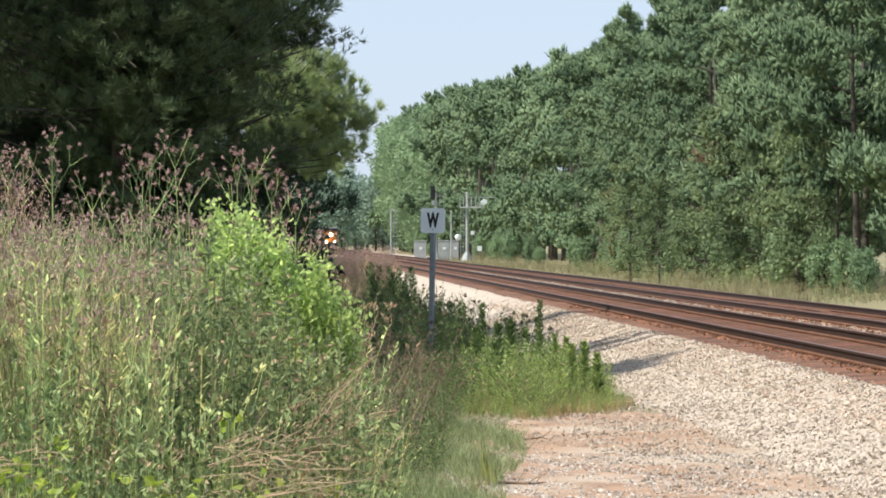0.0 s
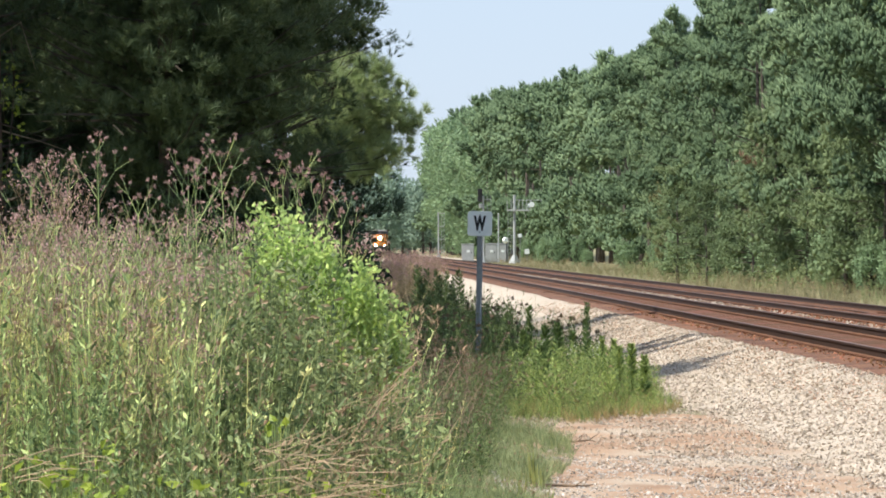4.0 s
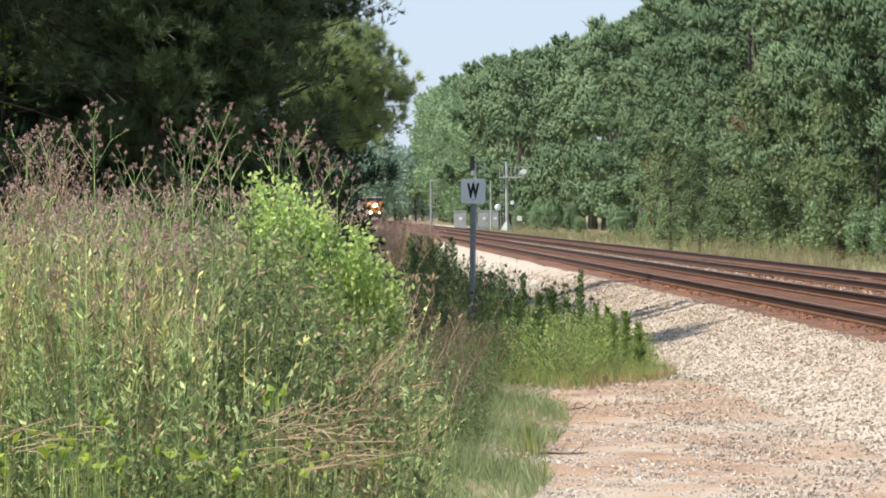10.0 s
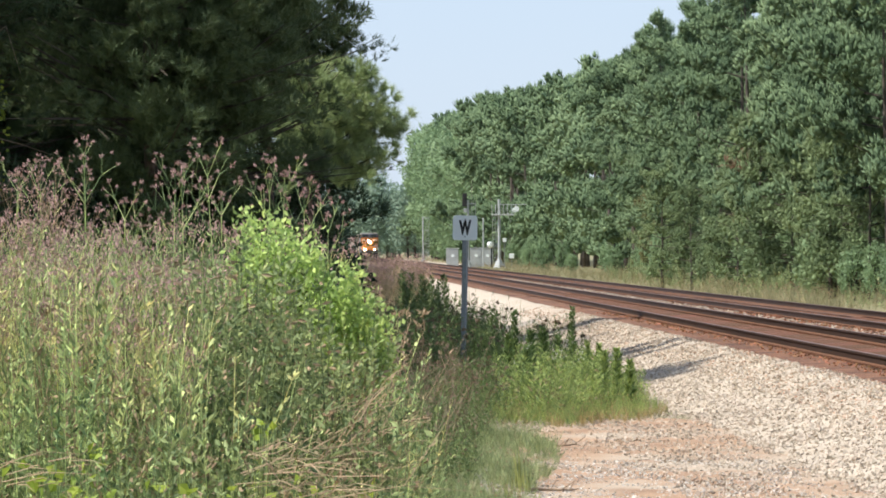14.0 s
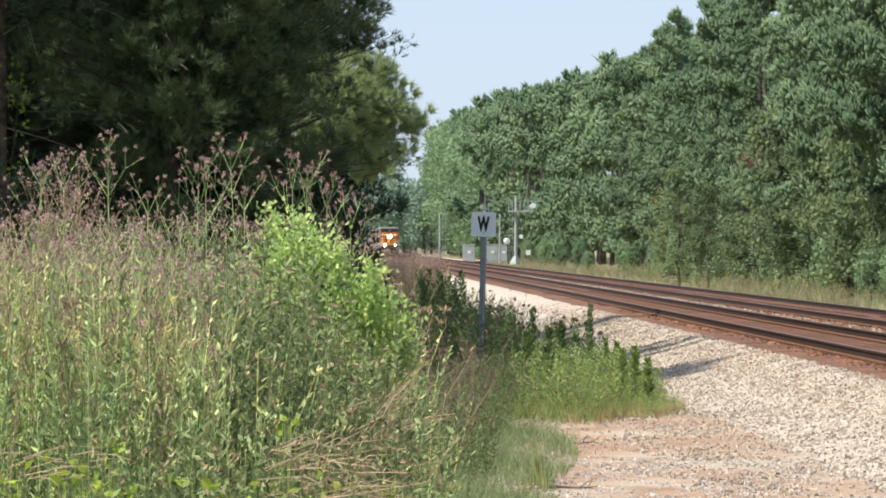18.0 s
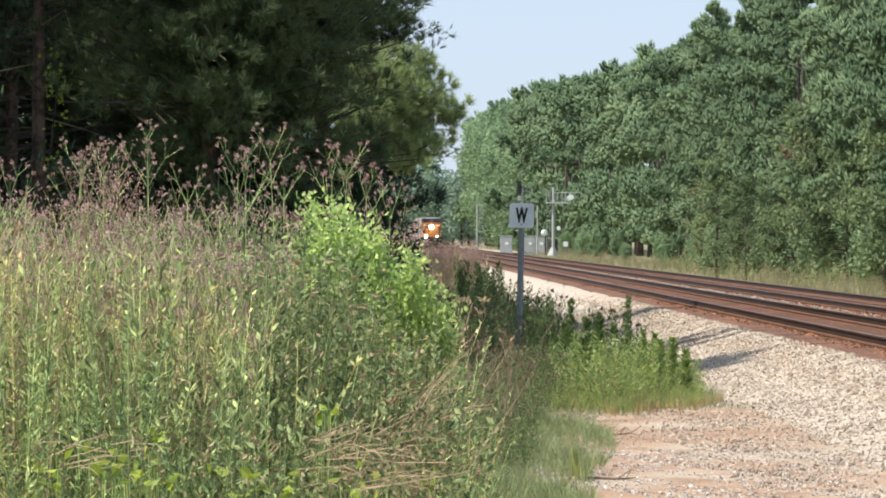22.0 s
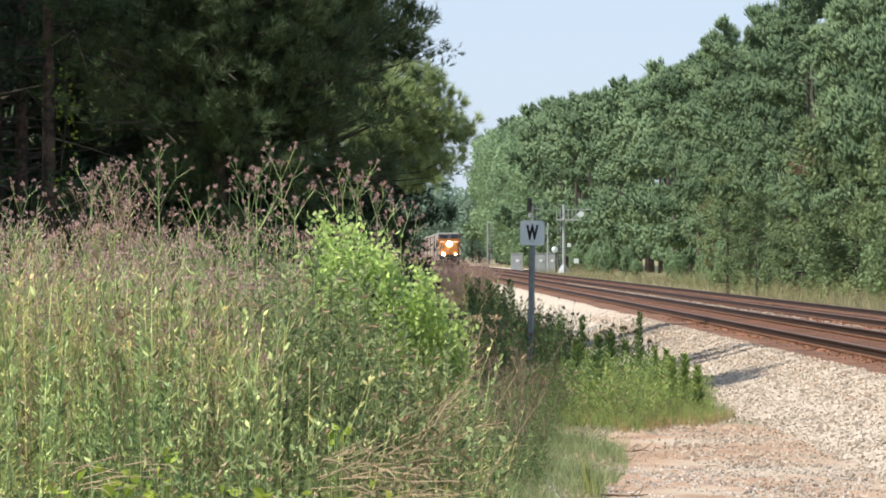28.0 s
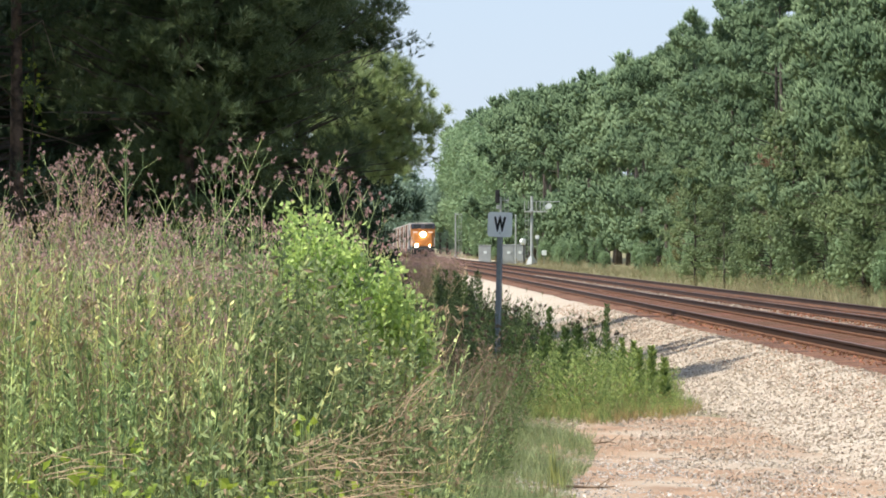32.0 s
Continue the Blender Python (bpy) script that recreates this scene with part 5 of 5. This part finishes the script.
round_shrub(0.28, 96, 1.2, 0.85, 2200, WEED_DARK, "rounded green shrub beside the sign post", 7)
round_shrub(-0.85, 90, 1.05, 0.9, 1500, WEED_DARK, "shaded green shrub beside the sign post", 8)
round_shrub(0.75, 88, 0.8, 0.8, 1500, GRASS, "fresh green shrub beside the sign post", 9)
fl = np.random.default_rng(77)
for i in range(9):
    x, y = 0.45 + 1.4 * fl.random(), 74 + 5 * fl.random()
    z = float(ground_z(x, y))
    t = thing("white_aster", "small white flowers on a thin stem", "flower", pose(x, y, z), "small white flowers")
    h = 0.75 + 0.3 * fl.random()
    part("stem", mesh_of("aster_stem", *rods(np.array([[0, 0, 0.0]]), np.array([[0.02, 0, h]]), 0.004, 0.003), WEED), t)
    k = 9
    part("blossom", mesh_of("aster_petals", *leaves(np.tile([[0.02, 0, h]], (k, 1)) + fl.normal(0, 0.035, (k, 3)), fl.normal(size=(k, 3)), 0.026, 0.015), FLOWER), t)


# ================= litter on the lane =================
def branch_litter(x, y, length, turn, seed, label):
    r = np.random.default_rng(seed)
    pts = np.column_stack([np.linspace(0, length, 6), r.normal(0, 0.03, 6), 0.02 + 0.04 * np.abs(r.normal(0, 0.6, 6))])
    t = thing("fallen_branch", label, "branch", pose(x, y, -0.75, 0, 0, turn))
    part("bough", mesh_of("bough", *tube(pts, [0.018, 0.016, 0.014, 0.012, 0.009, 0.005], 6), BROWN), t)
    for k in (2, 3, 4):
        part("twig", mesh_of("twig", *tube([pts[k], pts[k] + [0.1, 0.12 * (-1) ** k, 0.09]], [0.007, 0.003], 5), BROWN), t)


branch_litter(0.55, 50.5, 0.5, 15, 1, "short dark fallen branch on the lane")
branch_litter(0.85, 62, 0.45, -20, 2, "reddish fallen twig on the clay")
clump_v, clump_f = leaves(rng.normal(0, 0.03, (12, 3)) * [1, 1, 0], np.column_stack([rng.normal(0, 0.1, (12, 2)), np.ones(12)]), 0.5 * (0.5 + 0.6 * rng.random(12)), 0.022, 0.2)
for i, (x, y, s) in enumerate([(0.42, 50.5, 1.0), (0.50, 50, 0.6), (0.72, 60, 0.5), (0.55, 46, 0.5), (0.3, 47, 0.7)]):
    t = thing("grass_tuft", "stiff upright green grass tuft at the lane's edge", "grass", pose(x, y, -0.76, 0, 0, 70 * i), "stiff grass tufts")
    tagged(part("foliage", mesh_of("tuft_blades", clump_v * s, clump_f, GRASS), t), kind="stuff")


# ================= signals and cabinets beside the second track =================
def lattice_ladder(parent, x, y, z0, z1, width=0.42):
    ladder = part("ladder", mesh_of("ladder_rails", *rods(np.array([[x, y, z0], [x + width, y, z0]]), np.array([[x, y, z1], [x + width, y, z1]]), 0.03, 0.03), SILVER), parent, "silver steel ladder")
    for k in range(int((z1 - z0) / 0.42)):
        part("rung", mesh_of("rung", *rods(np.array([[x, y, z0 + 0.2 + 0.42 * k]]), np.array([[x + width, y, z0 + 0.2 + 0.42 * k]]), 0.016, 0.016), SILVER), ladder)


def signal_mast(x, y, height, ladder_from, heads, label, facing=-1):
    m = thing("signal_mast", label, "railway signal", pose(x, y, -0.35), "signals of the line")
    part("base", drum("base", SILVER, 0.34, 0.22, 0.9, pose(0, 0, 0.4), 12), m, "silver cast base")
    part("mast", drum("mast", SILVER, 0.13, 0.10, height, pose(0, 0, height / 2), 12), m)
    lattice_ladder(m, 0.42, 0.1, ladder_from, height)
    for zz in np.arange(ladder_from + 0.4, height, 1.9):
        part("bracket", box("bracket", SILVER, 0.9, 0.08, 0.10, 0.42, 0.05, float(zz), 0.01), m)
    for k in range(heads):
        zz = height - 0.5 - 1.3 * k
        hood = part("signal_head", box("signal_head", SIGNALBLACK, 0.52, 0.12, 1.5, -0.38, facing * 0.25, zz + 0.55, 0.05, 2), m, "black upright backplate")
        part("visor", drum("visor", SIGNALBLACK, 0.14, 0.14, 0.3, pose(-0.38, facing * 0.42, zz + 0.9, 90, 0, 0), 12), hood)
        part("lamp_case", box("lamp_case", SILVER, 0.4, 0.35, 0.45, -0.3, 0.05 - facing * 0.05, zz - 0.65, 0.03), m)
    return m


signal_mast(-7.6, 740, 6.9, 0.6, 0, "silver signal mast with a ladder beside the second track")
signal_mast(-0.78, 571, 7.6, 3.0, 1, "silver signal mast with a black signal head")


def cabinet(x, y, w, d, h, label):
    c = thing("equipment_cabinet", label, "cabinet", pose(x, y, -0.38), "signal cabinets")
    part("plinth", box("plinth", GREYROOF, w + 0.1, d + 0.1, 0.2, 0, 0, 0.1, 0.02), c)
    part("body", box("body", SILVER, w, d, h, 0, 0, 0.2 + h / 2, 0.03), c)
    part("roof", box("roof", SILVER, w + 0.14, d + 0.14, 0.09, 0, 0, 0.25 + h, 0.02), c)
    n = max(1, round(w / 1.2))
    for k in range(n):
        cx = -w / 2 + w * (k + 0.5) / n
        door = part("door", box("door", SILVER, w / n - 0.12, 0.03, h - 0.25, cx, -d / 2 - 0.016, 0.2 + h / 2, 0.008), c)
        part("handle", box("handle", SIGNALBLACK, 0.04, 0.05, 0.2, cx + w / n * 0.3, -d / 2 - 0.05, 1.2, 0.008), door)
        part("notice", box("notice", SIGNFACE, 0.38, 0.012, 0.3, cx + 0.05, -d / 2 - 0.04, 1.35, 0.003), door)


cabinet(-2.7, 600, 1.45, 1.3, 1.95, "small silver metal equipment cabinet")
cabinet(0.75, 602, 2.7, 1.8, 2.0, "wide silver metal equipment cabinet")
for x, y, h, r, lab in ((0.95, 590, 5.6, 0.10, "slender silver pole behind the cabinets"),):
    pl = thing("pole", lab, "pole", pose(x, y, -0.35))
    part("shaft", drum("shaft", SILVER, r, r * 0.8, h, pose(0, 0, h / 2), 10), pl)
    part("cap", drum("cap", SILVER, r * 1.1, r * 0.6, 0.12, pose(0, 0, h + 0.06), 10), pl)


def bracket_signal(x, y, height):
    b = thing("bracket_signal", "silver bracket signal pole with a railed platform", "railway signal", pose(x, y, -0.35), "signals of the line")
    part("base", drum("base", SILVER, 0.75, 0.2, 1.0, pose(0, 0, 0.45), 4), b, "flared base")
    part("shaft", drum("shaft", SILVER, 0.19, 0.16, height, pose(0, 0, height / 2), 14), b)
    deck = part("platform", box("platform", SILVER, 2.7, 0.9, 0.16, 0.5, -0.1, height - 1.75, 0.02), b)
    for k in range(7):
        part("rail_post", drum("rail_post", SILVER, 0.035, 0.035, 1.1, pose(-0.82 + 0.44 * k, -0.52, height - 1.15), 8), deck)
    for k in range(5):
        part("brace", mesh_of("brace", *rods(np.array([[-0.3 + 0.44 * k, -0.52, height - 1.68]]), np.array([[0.14 + 0.44 * k, -0.52, height - 0.65]]), 0.03, 0.03), SILVER), deck)
    part("hand_rail", box("hand_rail", SILVER, 2.2, 0.06, 0.06, 0.95, -0.52, height - 0.6, 0.01), deck)
    part("outer_arm", box("outer_arm", SILVER, 1.6, 0.06, 0.07, 2.35, -0.4, height - 0.62, 0.01), b)
    head = part("signal_head", drum("signal_head", SIGNFACE, 0.32, 0.32, 0.14, pose(1.95, -0.5, height - 1.1, 90, 0, 0), 16), b, "pale round signal back")
    part("lamp_case", box("lamp_case", SIGNFACE, 0.5, 0.4, 0.5, 1.75, -0.3, height - 1.25, 0.06), head)
    part("hanger", mesh_of("hanger", *rods(np.array([[0.95, -0.3, height - 1.8]]), np.array([[1.35, -0.3, height - 2.6]]), 0.05, 0.04), SILVER), b)
    lattice_ladder(b, -0.75, 0.1, 0.5, height - 1.8, 0.36)


bracket_signal(2.72, 571, 7.7)
dish = thing("relay_housing", "white rounded relay housing on a short stand", "relay housing", pose(1.78, 585, -0.35))
part("shell", drum("shell", SIGNFACE, 0.40, 0.30, 0.4, pose(0, 0, 2.6, 80, 0, 25), 18, 0.05), dish)
part("stand", drum("stand", SIGNALBLACK, 0.09, 0.07, 2.3, pose(0.1, 0.1, 1.15), 8), dish)
for x, y, h, w in ((3.35, 575, 3.1, 0.42), (4.15, 575, 1.3, 0.55)):
    sg = thing("small_marker", "small white marker plate on a thin post", "marker", pose(x, y, -0.35), "marker plates")
    part("post", drum("post", GALV, 0.04, 0.04, h, pose(0, 0, h / 2), 8), sg)
    part("plate", box("plate", SIGNFACE, w, 0.03, w, 0, -0.06, h, 0.012), sg)


# ================= the train =================
TRAIN = [(0.0, 1003), (6.0, 946), (9.0, 925), (13.0, 889), (17.0, 835), (20.0, 792), (23.0, 752), (26.5, 706), (32.0, 635)]


def on_track(front, back_by):
    y = front + back_by
    x = float(track_x(y))
    heading = math.degrees(math.atan2(float(track_x(y - 8)) - float(track_x(y + 8)), 16.0))
    return pose(x, y, 0.04, 0, 0, heading)


def locomotive():
    """Wide-nosed freight locomotive; its nose looks along -y."""
    L = thing("locomotive", "freight locomotive with orange-yellow nose and cab and lit lamps", "locomotive")
    bm = bmesh.new()
    bmesh.ops.create_cube(bm, size=1)
    for w in bm.verts:
        fr = w.co.y < 0
        w.co = Vector((w.co.x * (2.3 if fr else 2.7), w.co.y * 1.7 + (0.55 if fr else 0.75), w.co.z * 1.75 + 2.5 - (0.1 if fr and w.co.z > 0 else 0)))
    part("nose", bm_mesh("nose", bm, YELLOW, 0.12, 2), L, "blunt orange-yellow nose")
    cab = part("cab", box("cab", YELLOW, 3.05, 2.6, 2.75, 0, 2.9, 3.05, 0.1, 2), L, "orange-yellow cab")
    part("cab_side_panel", box("cab_side_panel", NAVY, 3.09, 2.5, 0.5, 0, 2.95, 4.05, 0.05), cab, "dark blue window band")
    part("cab_roof", box("cab_roof", GREYROOF, 2.7, 2.8, 0.22, 0, 3.0, 4.5, 0.08, 2), cab, "grey cab roof")
    part("brow_panel", box("brow_panel", NAVY, 2.96, 0.06, 0.62, 0, 1.585, 4.13, 0.02), cab, "dark band round the windscreens")
    for sx in (-1, 1):
        part("windscreen", box("windscreen", GLASS_DARK, 0.95, 0.05, 0.46, sx * 0.72, 1.555, 4.12, 0.02), cab, "dark windscreen")
        part("number_board", box("number_board", SIGNFACE, 0.55, 0.06, 0.22, sx * 0.95, 1.56, 3.36, 0.02), cab, "pale number board")
        part("handrail", drum("handrail", SIGNFACE, 0.03, 0.03, 1.5, pose(sx * 1.42, -0.35, 2.0), 8), L)
        part("ditch_light", drum("ditch_light", LAMP_LOW, 0.17 - 0.05 * sx, 0.17 - 0.05 * sx, 0.1, pose(sx * 0.82, -0.48, 1.72, 90, 0, 0), 14), L, "lit ditch light")
    part("headlight", drum("headlight", LAMP, 0.33, 0.33, 0.1, pose(0, -0.40, 3.12, 90, 0, 0), 16), L, "bright lit headlight")
    part("hood", box("hood", YELLOW, 1.9, 14.5, 2.3, 0, 11.6, 2.85, 0.1), L, "long orange-yellow engine hood")
    part("hood_roof", box("hood_roof", NAVY, 1.7, 14.0, 0.5, 0, 11.6, 4.2, 0.08), L, "dark hood roof")
    part("radiator", box("radiator", GREYROOF, 3.0, 3.4, 0.9, 0, 17.2, 4.1, 0.08), L, "flared grey radiator")
    part("walkway", box("walkway", FRAME_BLACK, 3.05, 21.6, 0.22, 0, 10.4, 1.5, 0.03), L)
    part("pilot", box("pilot", FRAME_BLACK, 2.9, 0.3, 1.05, 0, -0.45, 0.72, 0.05), L, "black pilot plate")
    part("coupler", box("coupler", RAIL, 0.35, 0.6, 0.35, 0, -0.8, 0.85, 0.05), L)
    part("fuel_tank", box("fuel_tank", FRAME_BLACK, 2.6, 5.5, 0.95, 0, 10.2, 0.85, 0.15, 2), L)
    for cy in (3.6, 17.0):
        truck = part("truck", box("truck", FRAME_BLACK, 2.4, 4.6, 0.45, 0, cy, 0.75, 0.06), L)
        for k in (-1.9, 0, 1.9):
            for sx in (-1, 1):
                part("wheel", drum("wheel", RAIL, 0.5, 0.5, 0.13, pose(sx * GAUGE_HALF, cy + k, 0.51, 0, 90, 0), 20), truck)
    return L


def freight_car(name, mat, label, length, height):
    c = thing(name, label, "freight car", group="cars of the train")
    part("body", box("body", mat, 3.0, length, height, 0, length / 2, 1.2 + height / 2, 0.06), c)
    part("roof", box("roof", GREYROOF, 2.9, length - 0.2, 0.12, 0, length / 2, 1.22 + height + 0.05, 0.04), c)
    part("underframe", box("underframe", FRAME_BLACK, 2.5, length + 0.8, 0.3, 0, length / 2, 1.02, 0.03), c)
    for k in range(int(length // 1.2)):
        for sx in (-1, 1):
            part("side_post", box("side_post", mat, 0.06, 0.09, height - 0.15, sx * 1.52, 0.6 + k * 1.2, 1.2 + height / 2, 0.01), c)
    for sx in (-1, 1):
        part("sliding_door", box("sliding_door", CAR_CREAM if mat is CAR_GREY else FRAME_BLACK, 0.05, 3.0, height - 0.3, sx * 1.56, length * 0.4, 1.25 + height / 2, 0.01), c)
    for cy in (2.2, length - 2.2):
        truck = part("truck", box("truck", FRAME_BLACK, 2.3, 2.7, 0.35, 0, cy, 0.7, 0.05), c)
        for k in (-0.9, 0.9):
            for sx in (-1, 1):
                part("wheel", drum("wheel", RAIL, 0.42, 0.42, 0.13, pose(sx * GAUGE_HALF, cy + k, 0.43, 0, 90, 0), 16), truck)
    return c


lead = locomotive()
consist = [(lead, 0.0)]
at = 23.0
for i in range(13):
    car = freight_car("box_car", (CAR_GREY, CAR_BROWN, CAR_CREAM)[i % 3], ("grey box car of the freight train", "oxide-brown box car of the freight train", "cream box car of the freight train")[i % 3], 16.2, 3.3) if i < 3 \
        else copy_thing(consist[1 + i % 3][0], pose(0, 0, 0))
    consist.append((car, at))
    at += 17.6


# the stones of the shoulder that lie nearest, one by one
stone_rng = random.Random(17)
stone_meshes = []
for i in range(6):
    sv, sf = stone_template()
    srng = np.random.default_rng(600 + i)
    stone_meshes.append(mesh_of("stone", sv * [1.0, 0.8, 0.7] * (0.8 + 0.4 * srng.random((6, 1))), sf, STONE_PIECE))
for i in range(300):
    y, d = stone_rng.uniform(42, 52), stone_rng.uniform(-4.5, -3.2)
    r0 = stone_rng.uniform(0.026, 0.05)
    part("stone", stone_meshes[i % 6], shoulder, at=pose(float(track_x(y)) + d, y, float(bed_z(d, 0, y)) + r0 * 0.3, stone_rng.uniform(-40, 40), stone_rng.uniform(-40, 40), stone_rng.uniform(0, 360)) @ Matrix.Scale(r0, 4))


def motions():
    for vehicle, behind in consist:
        rows, steps = [], 33
        for i in range(steps):
            t = SECONDS * i / (steps - 1)
            ts, fronts = [q[0] for q in TRAIN], [q[1] for q in TRAIN]
            rows.append((t, on_track(float(np.interp(t, ts, fronts)), behind)))
        walk(vehicle, rows)


motions()
